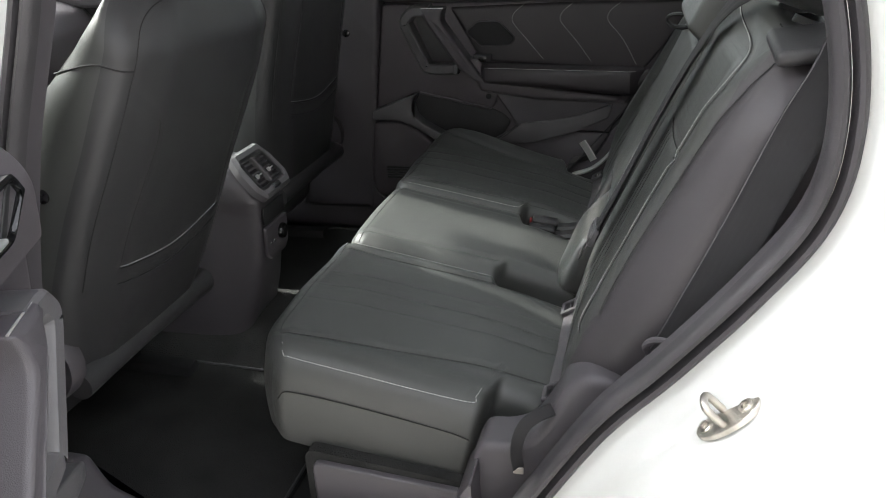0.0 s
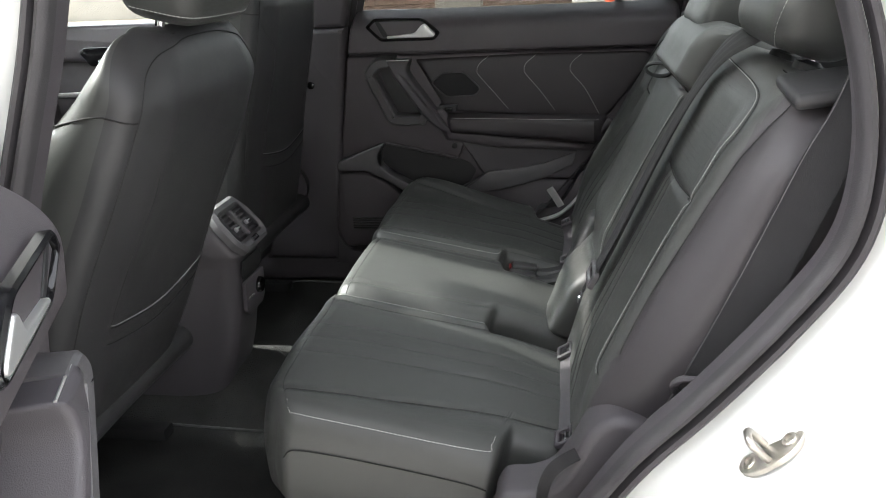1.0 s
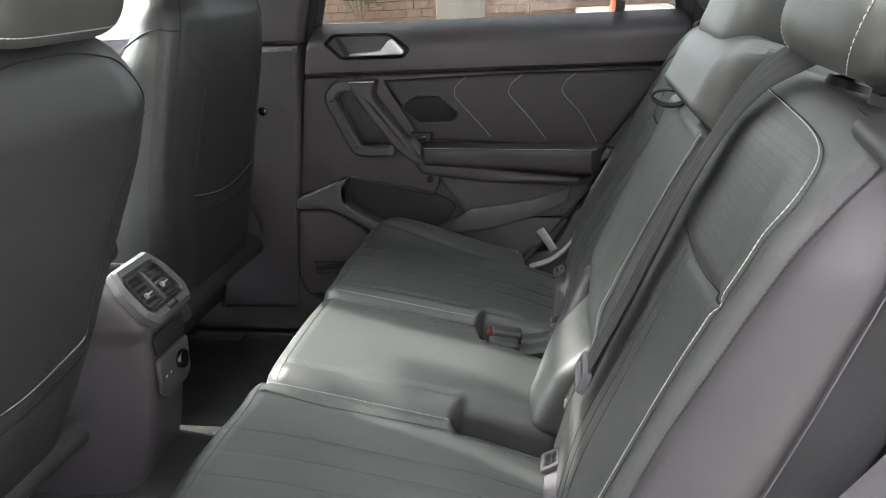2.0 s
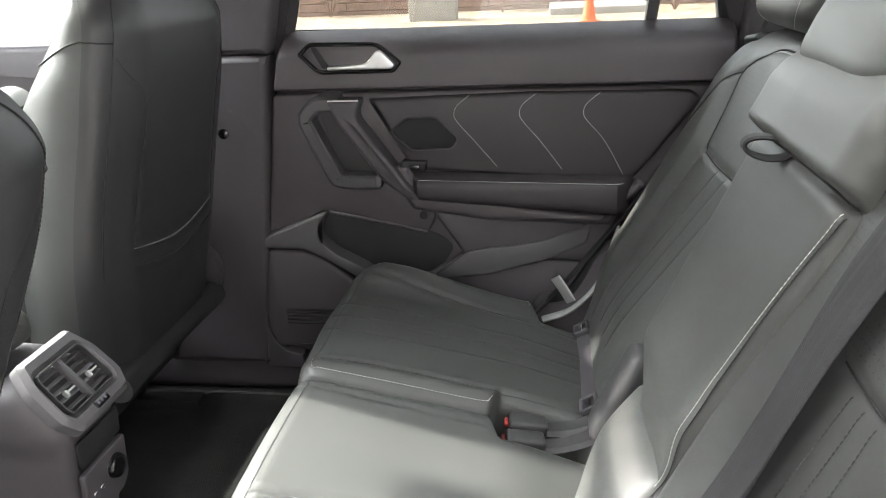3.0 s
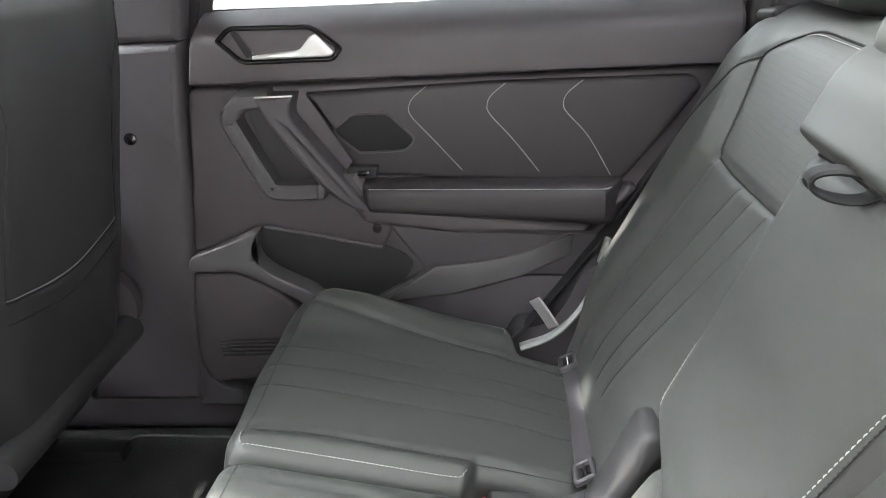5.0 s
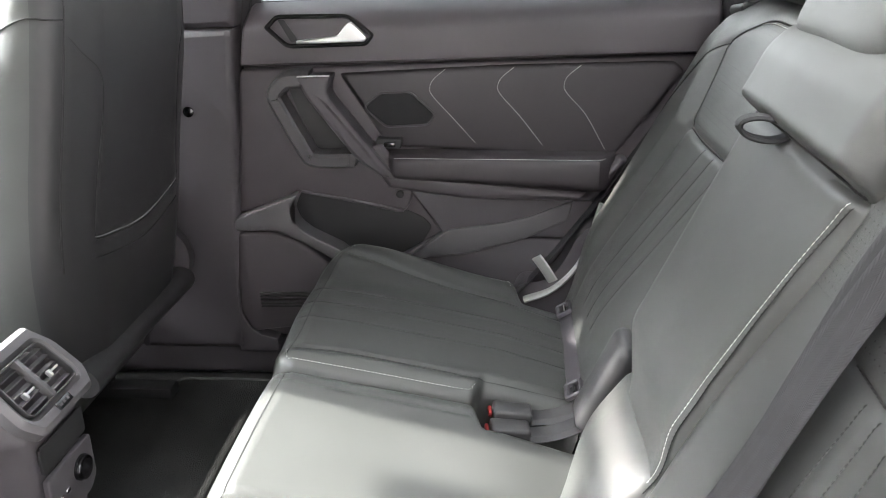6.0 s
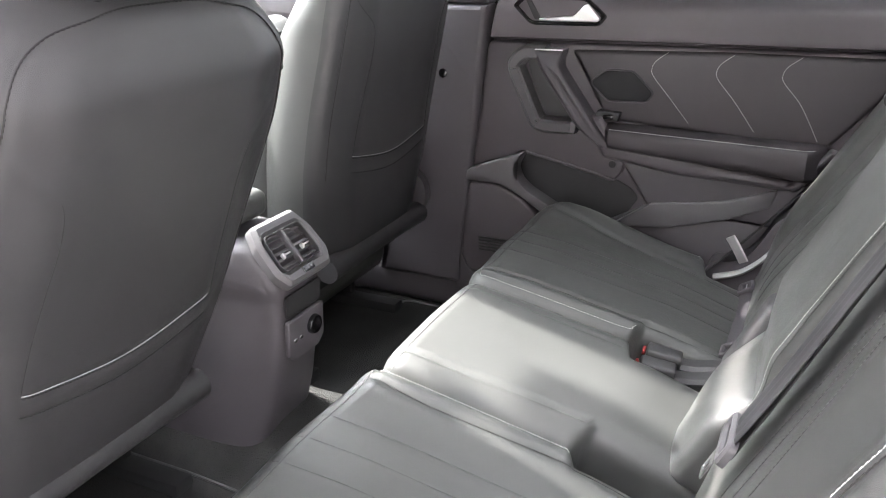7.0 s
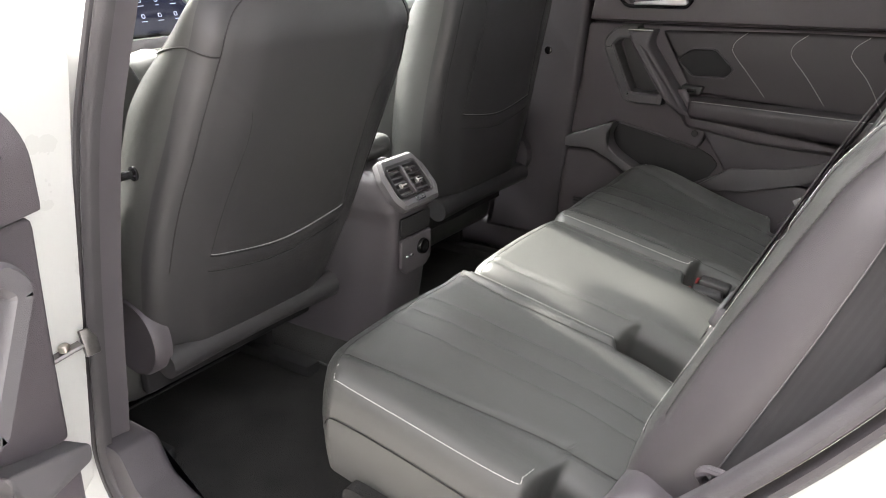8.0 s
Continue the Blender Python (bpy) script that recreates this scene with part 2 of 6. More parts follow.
    def flank(self, a, sign, s, lift=0.0):
        """A point on the skirt: sign picks the edge, s runs from the face (0) to the back (1)."""
        edge = float((self.hi if sign > 0 else self.lo)(np.array(a)))
        a2, b2, h = (float(v[0]) for v in self.local(np.array([a]), np.array([edge])))
        f = self.bulge * math.sin(math.pi * s) - self.taper * s + (float(self.flare(np.array(a2))) * s if self.flare else 0.0)
        return np.array((a2, b2 + sign * (f + lift), h * (1 - s) - float(self.deep(np.array(a2))) * s)) @ self.R.T + self.o

    def stitches(self, name, lines, material, parent, length=0.005, gap=0.0025, wide=0.0007, label="", lift=0.0007):
        verts, faces = [], []
        for line in lines:
            p = np.array(line, float)
            seg = np.hypot(*np.diff(p, axis=0).T)
            s = np.concatenate([[0], np.cumsum(seg)])
            k = 0.0
            while k + length < s[-1]:
                u = np.array([k, k + length * 0.5, k + length])
                aa, bb = np.interp(u, s, p[:, 0]), np.interp(u, s, p[:, 1])
                q = self.at(aa, bb, lift)
                stitch(verts, faces, q, self.R[:, 2], wide)
                k += length + gap
        return mesh_object(name, verts, faces, material, parent, True, label)


def stitch(verts, faces, q, up, wide):
    t = q[-1] - q[0]
    t = t / max(np.linalg.norm(t), 1e-9)
    side = np.cross(t, up)
    side = side / max(np.linalg.norm(side), 1e-9)
    o = len(verts)
    for i, p in enumerate(q):
        w = wide * (0.6 if i != 1 else 1.0)
        rise = 0.0 if i != 1 else wide * 0.7
        for x, y in ((-1, -0.4), (-0.5, 0.7), (0.5, 0.7), (1, -0.4)):
            verts.append(p + side * x * w + up * (y * w + rise))
    for i in range(len(q) - 1):
        for j in range(4):
            k = (j + 1) % 4
            faces.append((o + i * 4 + j, o + i * 4 + k, o + i * 4 + 4 + k, o + i * 4 + 4 + j))
    faces.append((o, o + 3, o + 2, o + 1))
    e = o + 4 * (len(q) - 1)
    faces.append((e, e + 1, e + 2, e + 3))


def line_stitches(name, line, up, material, parent, length=0.005, gap=0.0025, wide=0.0007, label=""):
    """Thread along a line in space."""
    p = np.array(line, float)
    s = np.concatenate([[0], np.cumsum(np.linalg.norm(np.diff(p, axis=0), axis=1))])
    verts, faces, k = [], [], 0.0
    while k + length < s[-1]:
        u = np.array([k, k + length * 0.5, k + length])
        stitch(verts, faces, np.stack([np.interp(u, s, p[:, i]) for i in range(3)], -1), np.array(up, float), wide)
        k += length + gap
    return mesh_object(name, verts, faces, material, parent, True, label)


def sweep(name, path, profile, material, parent=None, up=(0, 0, 1), closed=False, label="", scale=None, sharp=40):
    """Sweeps a closed profile of (side, up) pairs along a path."""
    p = np.array(path, float)
    n = len(p)
    up = np.array(up, float)
    verts, faces = [], []
    m = len(profile)
    for i in range(n):
        a, b = (p[(i - 1) % n], p[(i + 1) % n]) if closed else (p[max(i - 1, 0)], p[min(i + 1, n - 1)])
        t = b - a
        t = t / max(np.linalg.norm(t), 1e-9)
        u0 = up if up.ndim == 1 else up[i]
        s = np.cross(t, u0)
        s = s / max(np.linalg.norm(s), 1e-9)
        u = np.cross(s, t)
        k = 1.0 if scale is None else scale[i]
        for x, y in profile:
            verts.append(p[i] + s * x * k + u * y * k)
    faces = grid_faces(n, m, wrap=True)
    if closed:
        faces += [((n - 1) * m + j, (n - 1) * m + (j + 1) % m, (j + 1) % m, j) for j in range(m)]
    else:
        faces += [tuple(reversed(range(m))), tuple(range((n - 1) * m, n * m))]
    return mesh_object(name, verts, faces, material, parent, True, label, sharp)


def circle(r, n=10, flat=1.0):
    return [(r * math.cos(2 * math.pi * i / n), r * flat * math.sin(2 * math.pi * i / n)) for i in range(n)]


def strap(w, t):
    h = t / 2
    return [(-w / 2, -h), (-w / 4, -h), (w / 4, -h), (w / 2, -h), (w / 2 + h, 0), (w / 2, h), (w / 4, h), (-w / 4, h), (-w / 2, h), (-w / 2 - h, 0)]


def ribbed(w, t, n=7):
    """A webbing profile with long ribs."""
    h = t / 2
    top = [(w / 2 - w * i / (2 * n), h + (0.0011 if i % 2 else 0.0)) for i in range(2 * n + 1)]
    return [(-w / 2, -h), (w / 2, -h), (w / 2 + h, 0)] + top + [(-w / 2 - h, 0)]


def round_poly(pts, r, n=4):
    """Rounds the corners of a closed outline; r: one radius or one each."""
    out = []
    k = len(pts)
    for i in range(k):
        rr = r[i] if isinstance(r, (list, tuple)) else r
        p, a, b = np.array(pts[i], float), np.array(pts[i - 1], float), np.array(pts[(i + 1) % k], float)
        da, db = a - p, b - p
        la, lb = np.linalg.norm(da), np.linalg.norm(db)
        c = min(rr, la * 0.45, lb * 0.45)
        if c < 1e-5:
            out.append(tuple(p))
            continue
        s, e = p + da / la * c, p + db / lb * c
        for j in range(n + 1):
            t = j / n
            out.append(tuple((1 - t) ** 2 * s + 2 * t * (1 - t) * p + t * t * e))
    return out


def inset_poly(pts, d):
    """Moves each point of a closed outline inwards (positive d) along its mean normal."""
    p = np.array(pts, float)
    n = len(p)
    area = 0.5 * sum(p[i, 0] * p[(i + 1) % n, 1] - p[(i + 1) % n, 0] * p[i, 1] for i in range(n))
    sgn = 1 if area > 0 else -1
    out = []
    for i in range(n):
        e0, e1 = p[i] - p[i - 1], p[(i + 1) % n] - p[i]
        e0, e1 = e0 / max(np.linalg.norm(e0), 1e-9), e1 / max(np.linalg.norm(e1), 1e-9)
        n0, n1 = np.array((-e0[1], e0[0])) * sgn, np.array((-e1[1], e1[0])) * sgn
        v = n0 + n1
        v = v / max(np.linalg.norm(v), 1e-6)
        out.append(tuple(p[i] + v * d / max(0.4, float(v @ n0))))
    return out


def plate(name, outline, place, material, parent=None, thick=0.01, bevel=0.004, base=0.0, label="", dish=None, steps=3):
    """A slab on an outline: place(u, v, h) gives the point h above its plane; edges rounded; dish(u, v) adds to the height."""
    add = dish or (lambda u, v: 0.0)
    rings = [(0.0, base)]
    for k in range(steps + 1):
        q = k / steps * math.pi / 2
        rings.append((bevel * (1 - math.cos(q)), base + thick - bevel * (1 - math.sin(q))))
    verts, faces = [], []
    n = len(outline)
    for d, h in rings:
        for u, v in inset_poly(outline, d):
            verts.append(place(u, v, h + add(u, v)))
    for i in range(len(rings) - 1):
        for j in range(n):
            k = (j + 1) % n
            faces.append((i * n + j, i * n + k, (i + 1) * n + k, (i + 1) * n + j))
    me_faces = faces + [tuple(range((len(rings) - 1) * n, len(rings) * n)), tuple(reversed(range(n)))]
    bm = bmesh.new()
    vs = [bm.verts.new(tuple(map(float, v))) for v in verts]
    for f in me_faces:
        try:
            bm.faces.new([vs[i] for i in f])
        except ValueError:
            pass
    bmesh.ops.triangulate(bm, faces=[f for f in bm.faces if len(f.verts) > 4])
    return part(name, bm, material, parent, label, True, 40)


def block(name, size, m, material, parent=None, bevel=0.006, seg=3, label=""):
    bm = bmesh.new()
    bmesh.ops.create_cube(bm, size=1.0, matrix=Matrix.Diagonal((*size, 1)))
    if bevel:
        bmesh.ops.bevel(bm, geom=bm.edges[:], offset=min(bevel, min(size) * 0.45), segments=seg, affect="EDGES", profile=0.5)
    bm.transform(m)
    return part(name, bm, material, parent, label, True, 40)


def lathe(name, profile, m, material, parent=None, n=24, label=""):
    """Turns (radius, height) pairs round the local z."""
    verts, faces = [], []
    for r, h in profile:
        for i in range(n):
            verts.append(m @ Vector((r * math.cos(2 * math.pi * i / n), r * math.sin(2 * math.pi * i / n), h)))
    faces = grid_faces(len(profile), n, wrap=True)
    faces += [tuple(reversed(range(n))), tuple(range((len(profile) - 1) * n, len(profile) * n))]
    return mesh_object(name, verts, faces, material, parent, True, label, 40)


def surface(name, f, us, vs, material, parent=None, label="", wrap=False, sharp=40, thick=0.0):
    verts = [f(u, v) for u in us for v in vs]
    faces = grid_faces(len(us), len(vs), wrap=wrap)
    ob = mesh_object(name, verts, faces, material, parent, True, label, sharp)
    if thick:
        s = ob.modifiers.new("thickness", "SOLIDIFY")
        s.thickness, s.offset = thick, 0.0
    return ob


# ---------------------------------------------------------------- ground and distance
def ground_sheet():
    xs = np.concatenate([np.linspace(-400, -12, 10), np.linspace(-10, 10, 41), np.linspace(12, 400, 10)])
    ys = np.concatenate([np.linspace(-400, -12, 10), np.linspace(-10, 30, 60), np.linspace(32, 400, 10)])
    ob = surface("ground", lambda x, y: (x, y, 0.0), xs, ys, ASPHALT)
    return tagged(ob, "grey asphalt of the parking street", "ground", kind="structure")


ASPHALT = mat("asphalt", (0.12, 0.115, 0.11), 0.9, vary=0.2, scale=0.6, bump=[("noise", 120, 0.006)])
GRAVEL = mat("tan_gravel", (0.27, 0.215, 0.15), 0.95, vary=0.35, scale=3.0, bump=[("cells", 22, 0.03)])
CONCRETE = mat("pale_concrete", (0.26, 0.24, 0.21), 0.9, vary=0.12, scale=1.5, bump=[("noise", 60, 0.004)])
BLOCKWALL = mat("brown_block", (0.22, 0.15, 0.115), 0.95, vary=0.25, scale=2.0, bump=[("noise", 40, 0.01)])
FOLIAGE = mat("dry_shrub", (0.12, 0.12, 0.05), 0.8, vary=0.4, scale=3.0)
BOUNCE_PALE = mat("bounce_concrete", (0.34, 0.33, 0.31), 0.9, vary=0.12, scale=1.1, bump=[("noise", 80, 0.003)])
ORANGE = mat("orange_cone", (0.75, 0.11, 0.03), 0.5, vary=0.08, scale=5)
ground_sheet()
# Added unseen wall: cuts the low sky at the open side, bounces some light in
STUCCO = mat("plain_stucco", (0.42, 0.41, 0.40), 0.95, vary=0.12, scale=1.2, bump=[("noise", 70, 0.004)])
near_wall = plate("wall_house", [(-14, 0.0), (16, 0.0), (16, 4.6), (-14, 4.6)], lambda u, v, h: (u, -4.3 - h, v), STUCCO, None, 0.25, 0.02)
tagged(near_wall, "unseen plain wall added to block low sky and bounce light", "wall", kind="structure")

# ---------------------------------------------------------------- car shell
FLOOR_Z = 0.36
ROOF_Z = 1.60
floor_ob = surface("floor", lambda x, y: (x, y, FLOOR_Z + 0.10 * math.exp(-((y + 0.01) / 0.13) ** 4)), np.linspace(-1.15, 0.5, 40), np.linspace(-0.72, 0.72, 60), CARPET)
tagged(floor_ob, "black carpeted car floor with a centre tunnel", "floor", kind="structure")
def roof_z(u, v, up=0.0):
    return ROOF_Z + up - 0.06 * (abs(v) / 0.64) ** 3 - 0.05 * max(0, u - 0.8)


def roof_frame(name, material, up, x0, x1, w, label, cat):
    """The roof sheet round the big glass panel."""
    # unseen opening, sized to let sky light in and hold sun off the backrests
    hx0, hx1, hw = 0.26, 1.30, 0.52
    out = [(x0, -w), (x1, -w), (x1, w), (x0, w)]
    inn = [(hx0, -hw), (hx1, -hw), (hx1, hw), (hx0, hw)]
    verts, faces = [], []
    n = 24
    for k in range(4):
        a, b, c, d = out[k], out[(k + 1) % 4], inn[k], inn[(k + 1) % 4]
        base = len(verts)
        for i in range(n + 1):
            t = i / n
            p, q = (a[0] + (b[0] - a[0]) * t, a[1] + (b[1] - a[1]) * t), (c[0] + (d[0] - c[0]) * t, c[1] + (d[1] - c[1]) * t)
            for s in (0, 0.5, 1):
                x, y = p[0] + (q[0] - p[0]) * s, p[1] + (q[1] - p[1]) * s
                verts.append((x, y, roof_z(x, y, up)))
        faces += grid_faces(n + 1, 3, base)
    return tagged(mesh_object(name, verts, faces, material), label, cat, kind="structure")


roof_frame("ceiling", LINER, 0.0, -0.45, 1.55, 0.62, "pale fabric headliner round the glass roof", "ceiling")
roof_frame("roof", PAINT, 0.05, -0.5, 1.6, 0.68, "white painted car roof round the glass panel", "roof")
glass_roof = surface("window_5", lambda u, v: (u, v, roof_z(u, v, 0.055)), np.linspace(0.22, 1.34, 12), np.linspace(-0.55, 0.55, 10), GLASS_ROOF, thick=0.004)
tagged(glass_roof, "unseen panoramic glass roof panel added to let sky light in", "window", kind="structure")
cargo = surface("floor_cargo", lambda x, y: (x, y, 0.62), np.linspace(0.5, 1.55, 8), np.linspace(-0.70, 0.70, 8), CARPET)
tagged(cargo, "black carpeted cargo floor", "floor", kind="structure")
tail = plate("wall_rear", round_poly([(-0.74, 0.35), (0.74, 0.35), (0.74, 1.02), (-0.74, 1.02)], 0.05), lambda u, v, h: (1.56 + h, u, v), PLASTIC, None, 0.05, 0.01)
tagged(tail, "black trimmed tailgate", "wall", kind="structure")

# Opening of the body side: seal line as (x, z), forward edge downwards, then the sill, then up the rear edge.
FRONT_EDGE = [(-0.06, 1.50), (-0.12, 1.33), (-0.155, 1.20), (-0.224, 1.0), (-0.262, 0.87), (-0.293, 0.738), (-0.320, 0.60), (-0.335, 0.50)]
SILL_EDGE = [(-0.30, 0.425), (-0.20, 0.405), (0.10, 0.405), (0.25, 0.42)]
REAR_EDGE = [(0.345, 0.48), (0.42, 0.60), (0.502, 0.732), (0.578, 0.822), (0.655, 0.922), (0.705, 1.005), (0.718, 1.09), (0.708, 1.18), (0.68, 1.27), (0.63, 1.38), (0.55, 1.49)]
TOP_EDGE = [(0.47, 1.535), (0.25, 1.55), (0.05, 1.545)]
OPENING = curve_points(FRONT_EDGE + SILL_EDGE + REAR_EDGE + TOP_EDGE + [FRONT_EDGE[0]], 6)[:-1]


def ring_out(d):
    return np.array(inset_poly(OPENING, -d))


def tumble(z):
    """How far the side leans in above the belt line."""
    return 0.16 * max(0.0, z - 1.05) ** 1.2


def side_wall(side):
    """The body side round the rear door opening, from the inner trim to the outer skin."""
    rings = []
    levels = ([(-0.005, 0.693), (-0.004, 0.700), (-0.003, 0.708)] if side < 0 else []) + [(-0.002, 0.716), (-0.001, 0.722), (0.0, 0.728), (0.004, 0.735), (0.026, 0.741), (0.044, 0.765), (0.058, 0.80), (0.072, 0.834), (0.094, 0.864), (0.13, 0.884), (0.24, 0.895)]
    for d, y in levels:
        r = ring_out(d)
        rings.append([(x, side * (y - tumble(z)), z) for x, z in r])
    return rings


def skin_from(rings, name, material, label, lo, hi, sharp=50):
    verts = [v for r in rings[lo:hi] for v in r]
    n = len(rings[0])
    ob = mesh_object(name, verts, grid_faces(hi - lo, n, wrap=True), material, None, True, "", sharp)
    return tagged(ob, label, "car body", kind="structure")


RL = side_wall(-1)
skin_from(RL, "trim_left", PLASTIC, "black plastic trim round the open door aperture", 0, 7)
skin_from(RL, "wall_left", PAINT, "white painted car body side round the open door", 6, 14)
RR = side_wall(1)
skin_from(RR, "trim_right", PLASTIC, "black plastic trim round the closed door aperture", 0, 4)
skin_from(RR, "wall_right", PAINT, "white painted car body side with the closed door", 3, 11)


def outer_quarter(side):
    """Rear quarter and front part of the body side, beyond the opening's own panel."""
    r = RL[-1] if side < 0 else RR[-1]
    n = len(r)
    verts, faces = list(r), []
    for x, y, z in r:
        k = math.hypot(x - 0.2, z - 0.95)
        dx, dz = (x - 0.2) / k, (z - 0.95) / k
        s = 3.0
        X, Z = 0.2 + dx * s, 0.95 + dz * s
        X, Z = min(max(X, -0.75), 1.75), min(max(Z, 0.30), 1.60)
        verts.append((X, side * (0.90 - tumble(Z)), Z))
    for i in range(n):
        j = (i + 1) % n
        faces.append((i, j, n + j, n + i))
    ob = mesh_object("quarter_left" if side < 0 else "quarter_right", verts, faces, PAINT, None, True, "", 40)
    return tagged(ob, "white painted rear quarter panel", "car body", kind="structure")


outer_quarter(-1)
outer_quarter(1)


# rubber seal round the open aperture: two lips
def seal(side):
    path = [(x, side * (0.738 - tumble(z)), z) for x, z in ring_out(0.006)]
    prof = [(-0.019, -0.008), (-0.018, 0.002), (-0.015, 0.009), (-0.010, 0.012), (-0.005, 0.010), (-0.002, 0.003), (-0.0005, -0.004), (0.0015, 0.003), (0.004, 0.009), (0.008, 0.011), (0.012, 0.008), (0.0145, 0.001), (0.016, -0.003), (0.024, -0.004), (0.025, -0.010)]
    ob = sweep("trim_seal", path, prof, RUBBER, None, up=(0, side, 0), closed=True)
    return tagged(ob, "black rubber door seal with two lips", "door seal", kind="structure")


seal(-1)
seal(1)


# inner pillar trims and lower side trims
def pillar(side):
    """Inner covers of the middle pillar."""
    out = [(-0.075, 1.52), (-0.14, 1.30), (-0.185, 1.13), (-0.208, 0.95), (-0.236, 0.70), (-0.252, 0.58), (-0.260, 0.44), (-0.50, 0.44), (-0.47, 0.57), (-0.43, 0.70), (-0.39, 0.95), (-0.36, 1.13), (-0.29, 1.30), (-0.24, 1.52)]
    place = lambda u, v, h: (u, side * (0.70 - tumble(v) - h), v)
    up = [p for p in out if p[1] >= 1.13]
    low = [p for p in out if p[1] <= 1.13]
    a = plate("pillar_upper", round_poly(up, 0.004, 2), place, PLASTIC, None, 0.045, 0.014)
    tagged(a, "black plastic upper cover of the middle pillar", "pillar trim", kind="structure")
    b = plate("pillar_lower", round_poly(low, 0.004, 2), place, PLASTIC, None, 0.050, 0.016)
    tagged(b, "black plastic lower cover of the middle pillar", "pillar trim", kind="structure")
    foot = round_poly([(-0.275, 0.430), (-0.275, 0.575), (-0.262, 0.535), (-0.245, 0.492), (-0.222, 0.472), (-0.185, 0.462), (-0.185, 0.430)], 0.003, 2)
    c = plate("pillar_foot", foot, place, PLASTIC, None, 0.046, 0.003)
    tagged(c, "black plastic flared foot of the middle pillar", "pillar trim", kind="structure")


def sill(side):
    s = plate("trim_sill", round_poly([(-1.1, 0.36), (0.36, 0.36), (0.36, 0.445), (-0.20, 0.445), (-0.26, 0.47), (-0.29, 0.53), (-0.46, 0.53), (-0.5, 0.46), (-1.1, 0.45)], 0.015, 3),
              lambda u, v, h: (u, side * (0.74 - h), v), PLASTIC, None, 0.075, 0.02)
    tagged(s, "black plastic door sill cover", "sill trim", kind="structure")


sill(1)
sill(-1)
jamb = plate("trim_jamb", round_poly([(-0.31, 0.46), (-0.222, 0.46), (-0.205, 0.74), (-0.28, 0.74)], 0.01, 2), lambda u, v, h: (u, 0.70 - h, v), PLASTIC, None, 0.033, 0.006)
tagged(jamb, "black plastic door jamb trim beside the pillar", "pillar trim", kind="structure")


pillar(1)


def quarter_trim(side):
    """Inner panels behind the rear door: side pad foot, dark luggage wall."""
    ob = plate("wall_luggage_left" if side < 0 else "wall_luggage_right", round_poly([(0.66, 0.5), (1.56, 0.5), (1.56, 1.12), (0.80, 1.12), (0.80, 1.0), (0.74, 0.85), (0.68, 0.7)], 0.02),
               lambda u, v, h: (u, side * (0.73 - h), v), PLASTIC_DEEP, None, 0.03, 0.01)
    tagged(ob, "black carpeted luggage side panel", "side panel", kind="structure")
    c = plate("pillar_rear_left" if side < 0 else "pillar_rear_right", round_poly([(0.72, 1.10), (1.05, 1.10), (0.98, 1.55), (0.56, 1.55), (0.66, 1.38), (0.73, 1.22)], 0.02),
              lambda u, v, h: (u, side * (0.72 - tumble(v) - h), v), PLASTIC, None, 0.04, 0.012)
    tagged(c, "black plastic rear pillar cover", "pillar trim", kind="structure")
    # wheel-arch trim beside the cushion's end
    top = curve_points([(0.335, 0.598), (0.350, 0.622), (0.385, 0.628), (0.415, 0.644), (0.440, 0.682), (0.462, 0.724), (0.492, 0.745), (0.53, 0.737), (0.57, 0.705), (0.62, 0.67)], 4)
    edge_x, edge_z = [p[0] for p in REAR_EDGE[:6]], [p[1] for p in REAR_EDGE[:6]]
    out = [(0.335, 0.40)] + top + [(0.62, 0.40)]
    foot = plate("trim_foot", out, lambda u, v, h: (u, side * (0.594 + h), v), PLASTIC, None, 0.066, 0.014, steps=5)
    ledge = [(x, side * y, float(np.interp(x, edge_x, edge_z)) - dz) for x in np.linspace(0.325, 0.66, 24) for y, dz in ((0.640, 0.030), (0.668, 0.022), (0.690, 0.012), (0.706, 0.010), (0.715, 0.03))]
    lg = mesh_object("trim_ledge", ledge, grid_faces(24, 5), PLASTIC, None, True, "", 50)
    tagged(lg, "black plastic ledge inside the door seal", "side trim", kind="structure")
    tagged(foot, "black moulded plastic wheel-arch trim beside the bench", "side trim", kind="structure")
    front = plate("trim_step", round_poly([(0.30, 0.38), (0.345, 0.38), (0.345, 0.605), (0.318, 0.560)], 0.012, 3), lambda u, v, h: (u, side * (0.715 - h), v), PLASTIC, None, 0.115, 0.01)
    tagged(front, "black plastic end of the side trim", "side trim", kind="structure")


quarter_trim(-1)
quarter_trim(1)


# ---------------------------------------------------------------- rear bench
def smooth(x, a, b):
    t = np.clip((np.asarray(x, float) - a) / (b - a), 0, 1)
    return t * t * (3 - 2 * t)


def bell(x, c, w):
    return np.exp(-((np.asarray(x, float) - c) / w) ** 2)


SLOPE = radians(11.5)
CUSH = ((math.cos(SLOPE), 0, -math.sin(SLOPE)), (0, 1, 0), (math.sin(SLOPE), 0, math.cos(SLOPE)))
LEAN_BACK = radians(24.7)
BACK = ((math.sin(LEAN_BACK), 0, math.cos(LEAN_BACK)), (0, 1, 0), (-math.cos(LEAN_BACK), 0, math.sin(LEAN_BACK)))
BACK_FOOT = (0.412, 0.0, 0.60)


